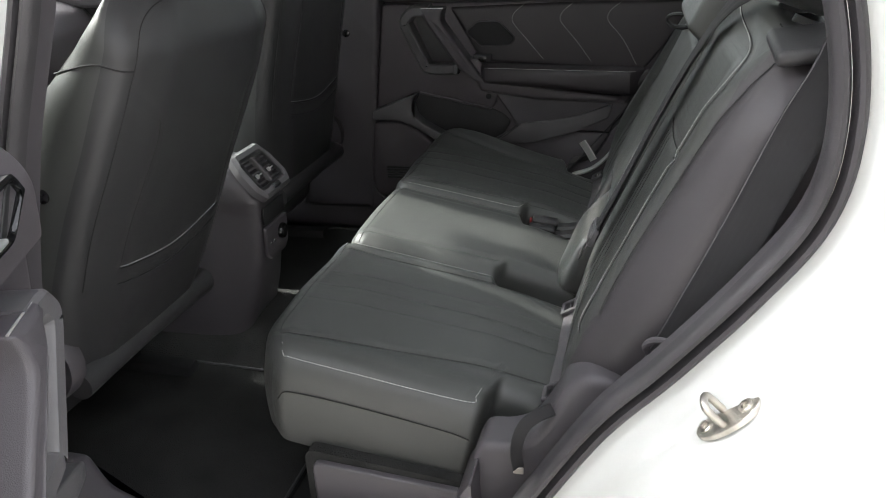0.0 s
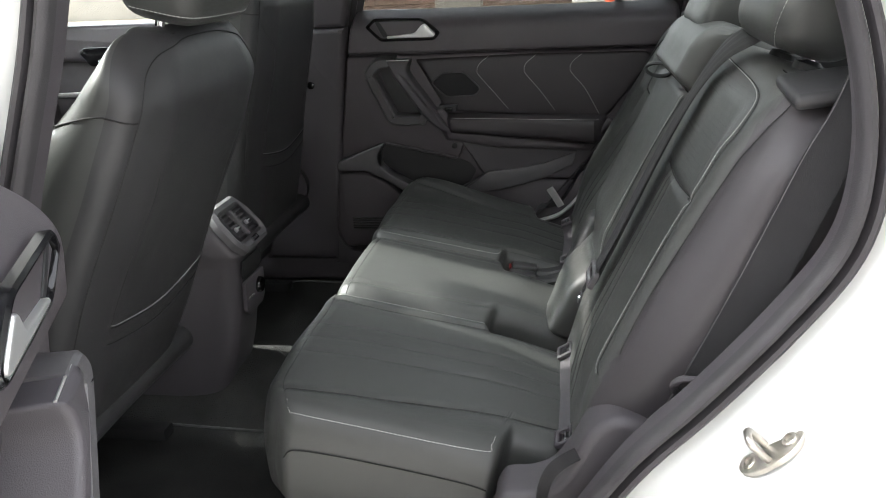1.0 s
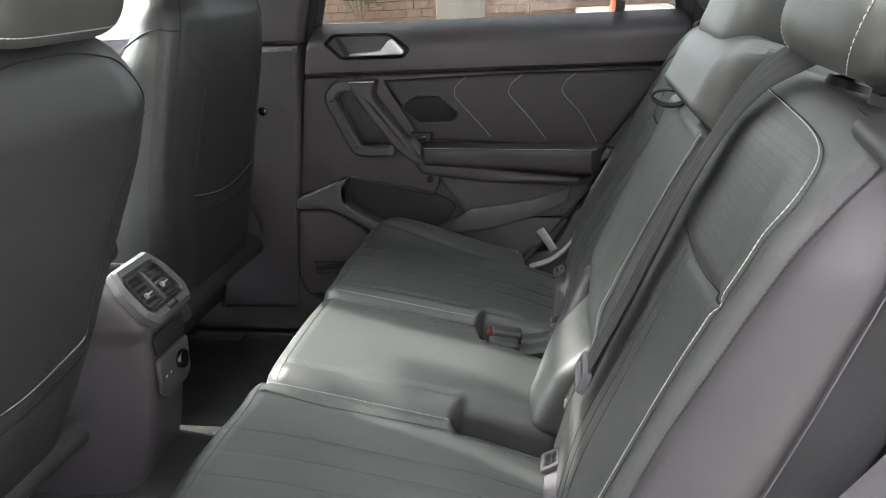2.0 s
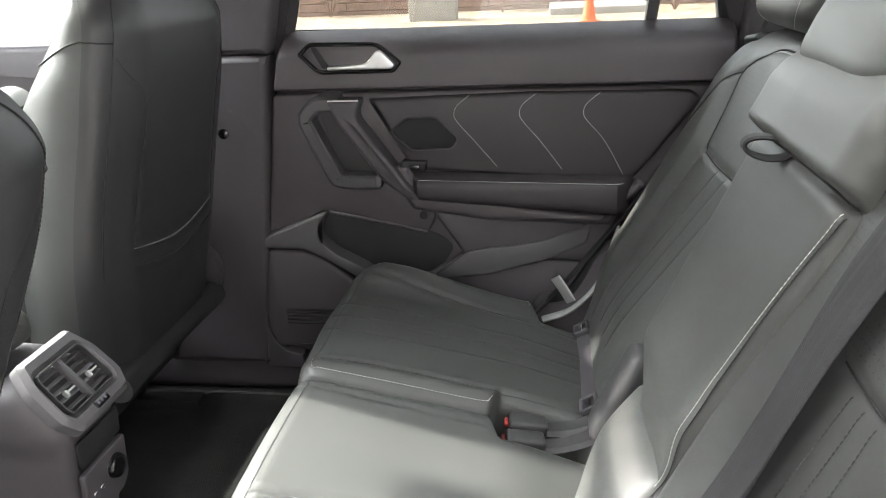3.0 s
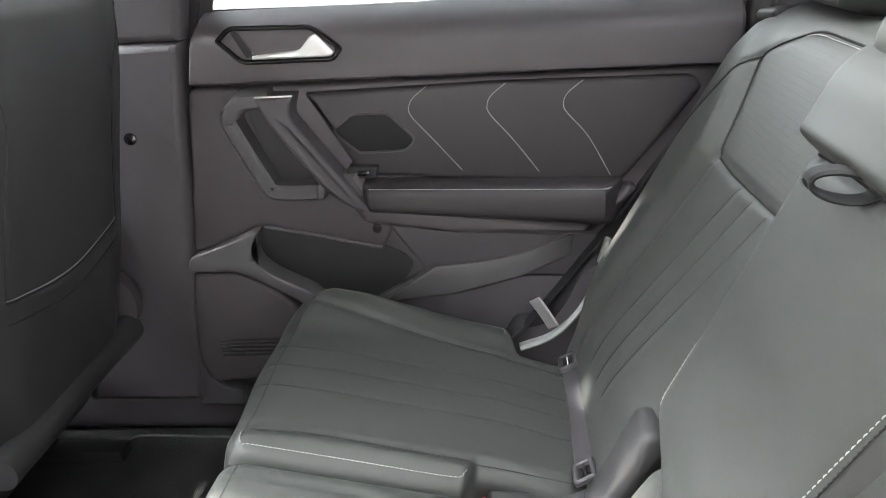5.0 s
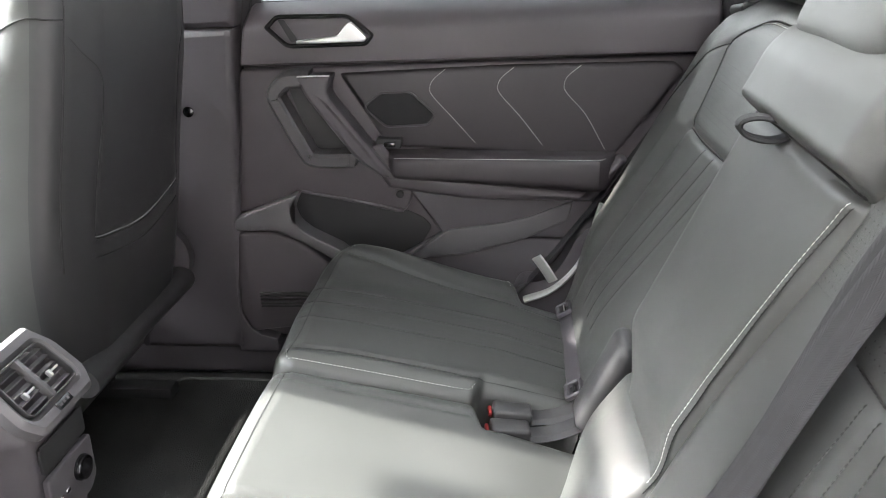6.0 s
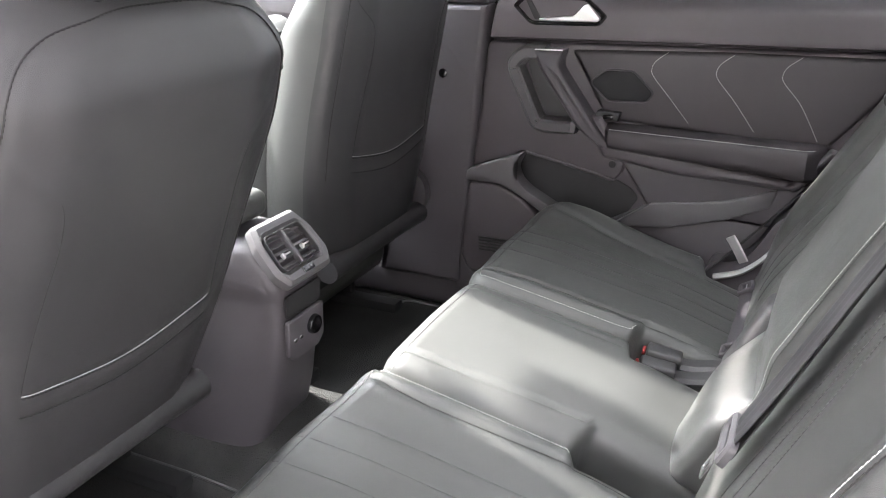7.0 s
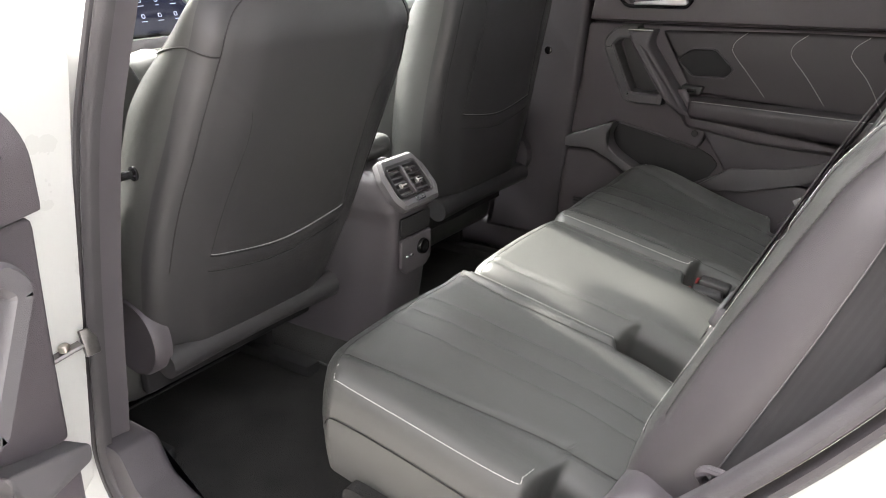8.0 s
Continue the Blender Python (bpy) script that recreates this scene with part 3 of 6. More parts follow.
def outer_cushion(side, parent):
    """The cushion of an outer seat; side -1 by the open door, +1 by the closed one."""
    mid = -0.011
    inner, outer = (0.167, 0.594)
    near = lambda a: inner + 0.028 * smooth(a, 0.278, 0.298)
    far = lambda a: outer - 0.07 * smooth(a, 0.335, 0.36) - 0.012 * smooth(-a, 0.0, 0.05)
    if side < 0:
        lo, hi = (lambda a: mid - far(a)), (lambda a: mid - near(a))
    else:
        lo, hi = (lambda a: mid + near(a)), (lambda a: mid + far(a))

    def height(a, b):
        q = np.abs(b - mid)
        h = 0.004 + 0.010 * bell(q, 0.38, 0.14) * smooth(a, -0.05, 0.1)
        h = h + 0.007 * smooth(q, 0.50, 0.55) + 0.005 * (1 - smooth(q, 0.19, 0.24))
        if side > 0:
            h = h + 0.026 * smooth(q, 0.45, 0.57) * (1 - smooth(a, 0.04, 0.33))
        return h - 0.014 * smooth(a, 0.30, 0.46)

    g = lambda pts: [(x, mid + side * y) for x, y in pts]
    groove_out, groove_in = g([(-0.01, 0.534), (0.1, 0.517), (0.30, 0.487), (0.44, 0.470)]), g([(-0.008, 0.208), (0.09, 0.218), (0.30, 0.213), (0.44, 0.220)])
    seams = [(groove_out, 0.0032, 0.006), (groove_in, 0.0032, 0.006),
             (g([(-0.012, 0.185), (-0.006, 0.3), (-0.006, 0.45), (-0.012, 0.572)]), 0.0025, 0.003),
             (g([(-0.012, 0.572), (0.02, 0.573), (0.32, 0.570), (0.328, 0.55)]), 0.002, 0.003),
             (g([(-0.012, 0.185), (0.02, 0.187), (0.27, 0.186)]), 0.002, 0.003)]
    rows = ((0.312, 0.300), (0.364, 0.347), (0.416, 0.393))
    for y, y2 in rows:
        seams.append((g([(-0.02, y), (0.43, y2)]), 0.0008, 0.005))
    pad = Pad(frame_matrix((0, 0, 0.70), *CUSH), -0.036, 0.46, lo, hi, height, r=0.036, depth=0.155, seams=seams, bulge=0.006, taper=0.012,
              warp=lambda a, b: (0.010 + 0.040 * smooth(np.abs(b - mid), 0.47, 0.60) ** 1.6 - 0.006 * bell(np.abs(b - mid), 0.36, 0.09)) * (1 - smooth(a, -0.03, 0.16)))
    ob = pad.build("cushion", LEATHER, parent, 0.0042)
    white = [curve_points(g([(-0.012, 0.560), (-0.010, 0.580), (0.01, 0.5835), (0.15, 0.5830), (0.315, 0.580), (0.330, 0.568), (0.334, 0.548)]), 8),
             curve_points(g([(-0.018, 0.20), (-0.012, 0.184), (0.01, 0.1815), (0.15, 0.181), (0.265, 0.181), (0.279, 0.187), (0.284, 0.197)]), 8)]
    for ln in white:
        pad.stitches("stitching", [ln], THREAD, ob, 0.0044, 0.0018, 0.00065, "pale contrast stitching")
    pad.stitches("front_seam", [curve_points(g([(-0.016, 0.19), (-0.009, 0.3), (-0.009, 0.45), (-0.014, 0.572)]), 8)], THREAD_DARK, ob, 0.004, 0.001, 0.0008)
    # dark cords along pleats and creases deepen the groove shade by colour
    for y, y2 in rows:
        pad.stitches("pleat", [g([(-0.02, y), (0.43, y2)])], RECESS_SHADE, ob, 0.0038, 0.0014, 0.0007 if side > 0 else 0.0004, lift=0.0006 if side > 0 else 0.0004)
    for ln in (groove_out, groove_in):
        pad.stitches("crease_seam", [curve_points(ln, 5)], RECESS_SHADE, ob, 0.006, -0.0005, 0.0007, lift=0.0006)
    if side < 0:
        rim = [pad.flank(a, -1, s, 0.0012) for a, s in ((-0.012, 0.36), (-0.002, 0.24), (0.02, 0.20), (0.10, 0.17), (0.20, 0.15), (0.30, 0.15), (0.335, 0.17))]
        sweep("side_seam", curve_points(rim, 6), circle(0.0011, 6), RECESS_SHADE, ob, up=(0, -1, 0))
    return pad


def centre_cushion(parent):
    lo = lambda a: -0.1745 + 0.035 * smooth(a, 0.279, 0.300)
    hi = lambda a: 0.1525 - 0.062 * smooth(a, 0.279, 0.300)

    def height(a, b):
        return 0.006 + 0.008 * bell(b, -0.01, 0.13) - 0.016 * smooth(a, 0.3, 0.46) - 0.004 * smooth(np.abs(b + 0.01), 0.1, 0.16)

    seams = [([(0.0, -0.132), (0.44, -0.118)], 0.004, 0.004), ([(0.0, 0.112), (0.28, 0.10)], 0.003, 0.004),
             ([(0.004, -0.165), (0.006, 0.145)], 0.002, 0.003)]
    pad = Pad(frame_matrix((0, 0, 0.70), *CUSH), -0.018, 0.47, lo, hi, height, r=0.032, depth=0.15, seams=seams, bulge=0.002)
    ob = pad.build("cushion", LEATHER, parent, 0.006)
    pad.stitches("front_seam", [[(0.004, -0.165), (0.006, 0.145)]], THREAD_DARK, ob, 0.004, 0.001, 0.0008)
    return pad


def outer_backrest(side, parent, lean, foot):
    inner, outer = (0.128, 0.640)
    mid = -0.015
    top = 0.625 if side < 0 else 0.665
    far = lambda a: outer - 0.03 * (1 - smooth(a, 0.1, 0.3)) - (0.035 if side < 0 else 0.10) * smooth(a, top - 0.105, top - 0.005)
    if side < 0:
        lo, hi = (lambda a: mid - far(a)), (lambda a: mid - inner + 0.0 * a)
    else:
        lo, hi = (lambda a: mid + inner + 0.0 * a), (lambda a: mid + far(a))
    g = lambda pts: [(x, mid + side * y) for x, y in pts]
    if side < 0:
        wing_at = lambda a: np.full(np.shape(a), 0.49)
        bolster = curve_points(g([(0.178, 0.572), (0.19, 0.557), (0.25, 0.552), (0.363, 0.551), (0.438, 0.560), (0.502, 0.566), (0.540, 0.567), (0.566, 0.548), (0.584, 0.495), (0.592, 0.40), (0.596, 0.25), (0.598, 0.17)]), 6)
        across = curve_points(g([(0.437, 0.553), (0.428, 0.48), (0.425, 0.40), (0.428, 0.305)]), 5)
        flank = curve_points(g([(0.225, 0.588), (0.249, 0.585), (0.315, 0.583), (0.383, 0.587), (0.454, 0.591), (0.520, 0.596), (0.560, 0.594), (0.590, 0.586), (0.606, 0.575)]), 5)
        pleats = [g([(0.04, y), (0.422, y - 0.02 * k)]) for k, y in ((-1, 0.325), (0, 0.366), (1, 0.407))]
        wing = []
        thread = [(x - 0.001, y - side * 0.005) for x, y in bolster]
    else:
        wing_at = lambda a: np.interp(a, [0.06, 0.43, 0.57], [0.495, 0.400, 0.462])
        bolster = curve_points(g([(0.20, 0.585), (0.30, 0.590), (0.40, 0.580), (0.49, 0.537), (0.567, 0.473), (0.603, 0.40), (0.620, 0.360), (0.622, 0.30), (0.622, 0.20)]), 6)
        across = curve_points(g([(0.437, 0.405), (0.434, 0.33), (0.435, 0.26), (0.437, 0.16)]), 5)
        flank = []
        pleats = [g([(0.095, y), (0.432, y2)]) for y, y2 in ((0.308, 0.206), (0.352, 0.251), (0.406, 0.293))]
        wing = curve_points(g([(0.565, 0.472), (0.50, 0.436), (0.437, 0.405)]), 6)
        thread = [(x - 0.005, y) for x, y in bolster if x > 0.612]

    def height(a, b):
        q = np.abs(b - mid)
        w = wing_at(a)
        h = 0.012 * bell(q, 0.37, 0.16) * smooth(a, 0.0, 0.2)
        h = h + 0.017 * smooth(q, w, w + 0.06) * smooth(a, 0.04, 0.2) * (1 - smooth(a, top - 0.125, top - 0.03))
        return h - 0.02 * smooth(a, top - 0.075, top) - 0.02 * (1 - smooth(a, -0.05, 0.15)) - 0.03 * smooth(q, 0.56, 0.64)

    seams = [(bolster, 0.0022, 0.005), (across, 0.0035, 0.006)] + [(p, 0.0008, 0.005) for p in pleats]
    seams += [(ln, 0.0030, 0.006) for ln in (flank, wing) if ln]
    if side > 0:
        seams.append((g([(0.437, 0.405), (0.25, 0.452), (0.07, 0.497)]), 0.0018, 0.008))
    q0 = radians(lean)
    fm = ((math.sin(q0), 0, math.cos(q0)), (0, 1, 0), (-math.cos(q0), 0, math.sin(q0)))
    pad = Pad(frame_matrix(foot, *fm), -0.02, top, lo, hi, height, r=0.034, depth=0.15, seams=seams, bulge=0.004)
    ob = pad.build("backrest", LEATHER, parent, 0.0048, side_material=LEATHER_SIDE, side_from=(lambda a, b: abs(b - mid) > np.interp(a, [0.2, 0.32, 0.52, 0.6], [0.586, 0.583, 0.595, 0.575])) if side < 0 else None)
    pad.stitches("stitching", [thread], THREAD, ob, 0.0042, 0.0015, 0.00065, "pale contrast stitching", lift=0.0018)
    # backrest seams: near-black cords stand in for shade in the grooves
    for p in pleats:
        pad.stitches("pleat", [p], RECESS_SHADE, ob, 0.0038, 0.0014, 0.0007, lift=0.0006)
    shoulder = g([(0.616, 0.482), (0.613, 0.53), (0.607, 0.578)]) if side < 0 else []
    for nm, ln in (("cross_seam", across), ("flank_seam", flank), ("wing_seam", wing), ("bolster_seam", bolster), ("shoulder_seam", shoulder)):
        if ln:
            pad.stitches(nm, [ln], RECESS_SHADE, ob, 0.006, -0.0005, (0.0011 if nm != "bolster_seam" else 0.0008) if side < 0 else 0.0016, lift=0.0014)
    if side > 0:
        pad.dots("perforation", 0.447, 0.612, lambda a: mid + 0.16, lambda a: mid + float(np.interp(a, [0.437, 0.567, 0.612], [0.397, 0.462, 0.37])), RECESS_SHADE, ob)
    else:
        pad.dots("perforation", 0.442, 0.585, lambda a: mid - 0.545, lambda a: mid - 0.17, RECESS_SHADE, ob)
    return pad


def centre_backrest(parent):
    def height(a, b):
        h = 0.016 + 0.006 * bell(b, -0.02, 0.1)
        h = h + 0.024 * smooth(a, 0.518, 0.536) * (1 - smooth(a, 0.58, 0.66))
        return h - 0.02 * (1 - smooth(a, 0.16, 0.24))

    fold = [(0.520, -0.205), (0.526, -0.02), (0.520, 0.110)]
    pad = Pad(frame_matrix(BACK_FOOT, *BACK), 0.10, 0.64, lambda a: -0.166 - 0.052 * smooth(a, 0.20, 0.52), lambda a: 0.1125 - 0.075 * (1 - smooth(a, 0.16, 0.225)), height, r=0.03, depth=0.12, seams=[(fold, 0.009, 0.006)], bulge=0.002)
    ob = pad.build("backrest", LEATHER, parent, 0.0048)
    for ln in ([(0.14, -0.140), (0.19, -0.148), (0.25, -0.154), (0.30, -0.160), (0.38, -0.174), (0.44, -0.185), (0.512, -0.200)], [(0.19, 0.092), (0.24, 0.1), (0.30, 0.101)]):
        pad.stitches("stitching", [ln], THREAD, ob, 0.0044, 0.0018, 0.00065, "pale contrast stitching")
        # dark cord beside the thread: shade of the edge groove as colour
        pad.stitches("edge_seam", [[(x, y - 0.006 if y < 0 else y + 0.006) for x, y in ln]], RECESS_SHADE, ob, 0.006, -0.0005, 0.0011, lift=0.0012)
    pad.stitches("pillow_seam", [curve_points(fold, 8)], RECESS_SHADE, ob, 0.006, -0.0005, 0.0016, lift=0.002)
    # folded flap below the armrest
    flap = Pad(frame_matrix((0.405, 0, 0.60), *BACK), 0.0, 0.176, -0.150, lambda a: -0.035 + 0.110 * smooth(a, 0.0, 0.17), lambda a, b: 0.024 - 0.026 * smooth(a, 0.09, 0.18) - 0.010 * smooth(np.abs(b + 0.05), 0.03, 0.12), r=0.018, depth=0.03)
    flap.build("armrest_flap", LEATHER, parent, 0.006, "smooth leather flap under the armrest")
    block("hinge_cover", (0.040, 0.070, 0.155), Matrix.Translation((0.468, 0.132, 0.690)) @ Euler((0, LEAN_BACK, 0)).to_matrix().to_4x4(), PLASTIC_DARK, parent, 0.016, 4, "dark felt armrest hinge cover")
    # pull loop
    c = pad.at(np.array([0.518]), np.array([-0.012]))[0]
    o, along = np.array(BACK[2]), np.array(BACK[0])
    pts, ups = [], []
    for i in range(29):
        q = 2 * math.pi * i / 28
        ex, up2 = np.array((-0.99, 0.0, 0.06)) * math.cos(q), np.array((0.0, 0.0, 1.0)) * math.sin(q)
        pts.append(c + np.array((-0.018, -0.014, 0.010)) + ex * 0.022 + up2 * 0.0115 + np.array((0, 1, 0)) * 0.010 * math.cos(q))
        ups.append(np.array((-0.45 * math.cos(q), 0.0, math.sin(q))))
    sweep("pull_loop", pts, strap(0.013, 0.005), WEBBING, parent, up=np.array(ups), label="black fabric pull loop")
    return pad


def headrest(parent, centre, wide, tall, fm, posts, sleeve_at, depth=0.10, pale=True):
    """A padded headrest, a soft-cornered block, with its two posts and sleeves. fm: directions up, across, out."""
    up, ac, out = (np.array(v, float) for v in fm)
    c = np.array(centre, float) + up * tall / 2 - out * depth / 2

    def shell(lat, lon, grow=0.0):
        p1, p2 = 0.38, 0.42
        s = lambda v, p: math.copysign(abs(v) ** p, v)
        z = s(math.sin(lat), p1)
        k = abs(math.cos(lat)) ** p1
        x, y = k * s(math.cos(lon), p2), k * s(math.sin(lon), p2)
        w = (wide / 2 + grow) * (1 - 0.10 * max(0, z) - 0.05 * max(0, -z))
        return c + up * z * (tall / 2 + grow) + ac * y * w + out * x * ((depth / 2 + grow) * (1 - 0.12 * z) + 0.006 * math.cos(lat * 2))
    lats, lons = np.linspace(-math.pi / 2, math.pi / 2, 33), np.linspace(-math.pi, math.pi, 64, endpoint=False)
    ob = mesh_object("headrest", [shell(a, b) for a in lats for b in lons], grid_faces(33, 64, wrap=True), LEATHER, parent, True, "", 80)
    if pale:
        for sg in ((-1, 1) if pale == 2 else (0,)):
            if sg:
                ln = [shell(a, sg * 0.82, 0.0004) for a in np.linspace(-1.25, 1.2, 60)]
            else:
                ln = [shell(-0.62, b, 0.0004) for b in np.linspace(-1.9, 1.9, 80)]
            line_stitches("stitching", ln, tuple(out), THREAD, ob, 0.0044, 0.0018, 0.0007, "pale contrast stitching")
    q = Vector(fm[0]).to_track_quat("Z", "Y").to_matrix().to_4x4()
    for s in sleeve_at:
        m = Matrix.Translation(s) @ q
        lathe("post", [(0.0065, -0.02), (0.0065, 0.12)], m, CHROME, parent, 14, "chrome headrest post")
        lathe("sleeve", [(0.020, -0.022), (0.022, -0.004), (0.021, 0.003), (0.012, 0.005), (0.008, 0.008)], m, PLASTIC_DEEP, parent, 20, "black plastic post sleeve")


rear_left = thing("rear_seat", "black leather outer rear seat with pale stitching beside the open door", "car seat", (0.2, -0.38, 0.4), "rear bench seats")
rear_right = thing("rear_seat", "black leather outer rear seat with pleated centre beside the closed door", "car seat", (0.2, 0.37, 0.4), "rear bench seats")
rear_mid = thing("rear_seat", "narrow black leather middle rear seat with fold-down armrest", "car seat", (0.2, -0.01, 0.4), "rear bench seats")


def adopt(parent):
    """Children were built in world places: keep them there under the thing's base."""
    inv = (Matrix.Translation(parent.location) @ parent.rotation_euler.to_matrix().to_4x4()).inverted()
    for o in parent.children:
        if not o.get("adopted"):
            o.matrix_parent_inverse = inv
            o["adopted"] = 1


PAD_L = outer_cushion(-1, rear_left)
PAD_R = outer_cushion(1, rear_right)
PAD_M = centre_cushion(rear_mid)
BACK_L = outer_backrest(-1, rear_left, 24.7, BACK_FOOT)
BACK_R = outer_backrest(1, rear_right, 28.4, (0.414, 0.0, 0.60))
BACK_M = centre_backrest(rear_mid)
HEAD_FM = ((math.sin(radians(20)), 0, math.cos(radians(20))), (0, 1, 0), (-math.cos(radians(20)), 0, math.sin(radians(20))))
headrest(rear_left, (0.655, -0.43, 1.185), 0.27, 0.20, HEAD_FM, None, [(0.726, -0.477, 1.150), (0.726, -0.355, 1.150)], pale=2)
headrest(rear_right, (0.690, 0.40, 1.185), 0.27, 0.19, HEAD_FM, None, [(0.760, 0.447, 1.140), (0.760, 0.325, 1.140)], pale=2)
headrest(rear_mid, (0.640, -0.02, 1.158), 0.25, 0.12, HEAD_FM, None, [(0.71, -0.07, 1.155), (0.71, 0.036, 1.155)], pale=False)
# release plates on the shoulders of the outer backrests
for side, seat in ((-1, rear_left), (1, rear_right)):
    mm = Matrix.Translation((0.722 + (0.04 if side > 0 else 0.0), -0.015 + side * 0.580, 1.146)) @ Euler((radians(side * -8), radians(-6), 0)).to_matrix().to_4x4()
    block("shoulder_panel", (0.11, 0.090, 0.018), mm, LEATHER_BACK, seat, 0.008, 4, "leather shoulder panel with a release")
for s in (rear_left, rear_right, rear_mid):
    adopt(s)


# base of the bench under the cushions
base = thing("bench_base", "black carpeted base under the rear bench", "seat base", (0.2, 0, 0.4))
plate("base_box", round_poly([(0.06, 0.36), (0.47, 0.36), (0.47, 0.50), (0.06, 0.545)], 0.02), lambda u, v, h: (u, -0.62 + h, v), CARPET, base, 1.22, 0.02)
plate("side_cover", round_poly([(0.075, 0.37), (0.40, 0.37), (0.40, 0.50), (0.075, 0.53)], 0.015), lambda u, v, h: (u, -0.619 - h, v), PLASTIC, base, 0.012, 0.004, label="black plastic side cover")
adopt(base)


# ---------------------------------------------------------------- front seats
def front_seat(foot, lean, label, side, drop=0.0):
    """A front seat seen from behind: backrest shell, map pocket, headrest, lower roll and hinge cover."""
    st = thing("front_seat", label, "car seat", (foot[0] - 0.15, foot[1], 0.38), "front seats")
    q = radians(lean)
    fm = ((math.sin(q), 0, math.cos(q)), (0, 1, 0), (math.cos(q), 0, -math.sin(q)))
    L = 0.662

    def half(a):
        return 0.212 + 0.026 * smooth(a, 0.0, 0.24) - 0.008 * smooth(a, 0.30, 0.5) - 0.014 * smooth(a, 0.48, 0.60) - 0.090 * smooth(a, 0.575, 0.70) ** 1.3

    def height(a, b):
        k = np.abs(b) / half(a)
        return 0.012 * bell(a, 0.12, 0.12) * (1 - k ** 2) - 0.022 * smooth(k, 0.55, 1.0) + 0.010 * bell(a, 0.5, 0.15) - 0.03 * smooth(a, 0.58, 0.66)

    rim = [(a, float(half(np.array(a))) - 0.025) for a in (0.20, 0.27, 0.34, 0.41, 0.48, 0.53, 0.57, 0.595)]
    border = curve_points(rim + [(0.622, 0.168), (0.643, 0.130), (0.655, 0.07), (0.657, 0.0), (0.655, -0.07), (0.643, -0.130), (0.622, -0.168)] + [(a, -b) for a, b in reversed(rim)], 5)
    slack = lambda s: curve_points([(0.545, s * 0.192), (0.522, s * 0.172), (0.49, s * 0.140), (0.44, s * 0.134), (0.38, s * 0.140), (0.31, s * 0.147), (0.242 - drop, s * 0.153)], 5)
    pocket = curve_points([(a - drop, b) for a, b in ((0.240, -0.152), (0.224, -0.06), (0.219, 0.0), (0.224, 0.06), (0.240, 0.152))], 6)
    pocket_low = [(a - 0.032, b) for a, b in pocket]
    seams = [(border, 0.0025, 0.005), (slack(1), 0.0007, 0.005), (slack(-1), 0.0007, 0.005), (pocket, 0.0020, 0.005), (pocket_low, 0.0012, 0.005)]
    pad = Pad(frame_matrix(foot, *fm), 0.0, L, lambda a: -half(a), half, height, r=0.030, depth=lambda a: 0.150 - 0.062 * smooth(a, 0.40, 0.62), seams=seams, bulge=0.010, taper=0.020)
    ob = pad.build("backrest", LEATHER_BACK, st, 0.0055, side_material=LEATHER)
    pad.stitches("pocket_seam", [[(a + 0.002, b) for a, b in pocket]], PIPING, ob, 0.006, -0.0004, 0.0008, "pale seam of the map pocket", lift=0.0016)
    # hem, lip, border and flank lines are dark cords painted as seam shade
    pad.stitches("pocket_hem", [pocket_low], RECESS_SHADE, ob, 0.005, 0.0005, 0.0010, lift=0.0008)
    pad.stitches("pocket_lip", [[(a - 0.002, b) for a, b in pocket]], RECESS_SHADE, ob, 0.006, -0.0004, 0.0012, lift=0.0010)
    pad.stitches("border_seam", [border], RECESS_SHADE, ob, 0.006, -0.0005, 0.0012, lift=0.0012)
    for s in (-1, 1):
        pad.stitches("pocket_edge", [slack(s)[10:] if drop else slack(s)], RECESS_SHADE, ob, 0.006, -0.0005, 0.0004 if drop else 0.0007, lift=0.0004 if drop else 0.0007)
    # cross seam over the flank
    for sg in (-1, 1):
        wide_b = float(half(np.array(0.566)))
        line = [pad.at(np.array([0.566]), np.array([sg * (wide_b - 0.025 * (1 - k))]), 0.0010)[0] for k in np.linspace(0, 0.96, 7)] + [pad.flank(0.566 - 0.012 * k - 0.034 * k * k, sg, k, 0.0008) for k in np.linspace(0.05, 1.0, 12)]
        sweep("flank_seam", line, circle(0.0013, 6), RECESS_SHADE, ob, up=(0, 0, 1))
    # bolsters towards the front
    for s in (-1, 1):
        bol = Pad((np.array([fm[0], (0, s, 0), fm[2]], float).T, np.array(foot) - np.array(fm[2]) * 0.13 + np.array((0, s * 0.15, 0))), 0.02, 0.46,
                  lambda a: np.full(np.shape(a), 0.0), lambda a: 0.062 - 0.062 * smooth(a, 0.24, 0.46) + 0.0 * a, lambda a, b: -0.01 + 0 * a, r=0.03, depth=0.11, bulge=0.012)
        bol.build("bolster", LEATHER, st, 0.012)
    # lower roll
    o = np.array(foot)
    sweep("lower_roll", [o + np.array((-0.002, y, 0.008 + 0.004 * math.cos(y * 9))) for y in np.linspace(-0.20, 0.20, 12)], circle(0.027, 16), LEATHER_BACK, st, label="rolled leather lower edge")
    # frame under the backrest
    block("seat_cushion", (0.42, 0.46, 0.12), Matrix.Translation((foot[0] - 0.31, foot[1], 0.56)) @ Euler((0, radians(6), 0)).to_matrix().to_4x4(), LEATHER, st, 0.04)
    block("back_panel", (0.02, 0.40, 0.13), Matrix.Translation((foot[0] - 0.075, foot[1], foot[2] - 0.01)), PLASTIC_DEEP, st, 0.006)
    for s in (-1, 1):
        block("rail", (0.50, 0.04, 0.03), Matrix.Translation((foot[0] - 0.31, foot[1] + s * 0.19, 0.385)), PLASTIC_DEEP, st, 0.004, 2, "dark seat rail")
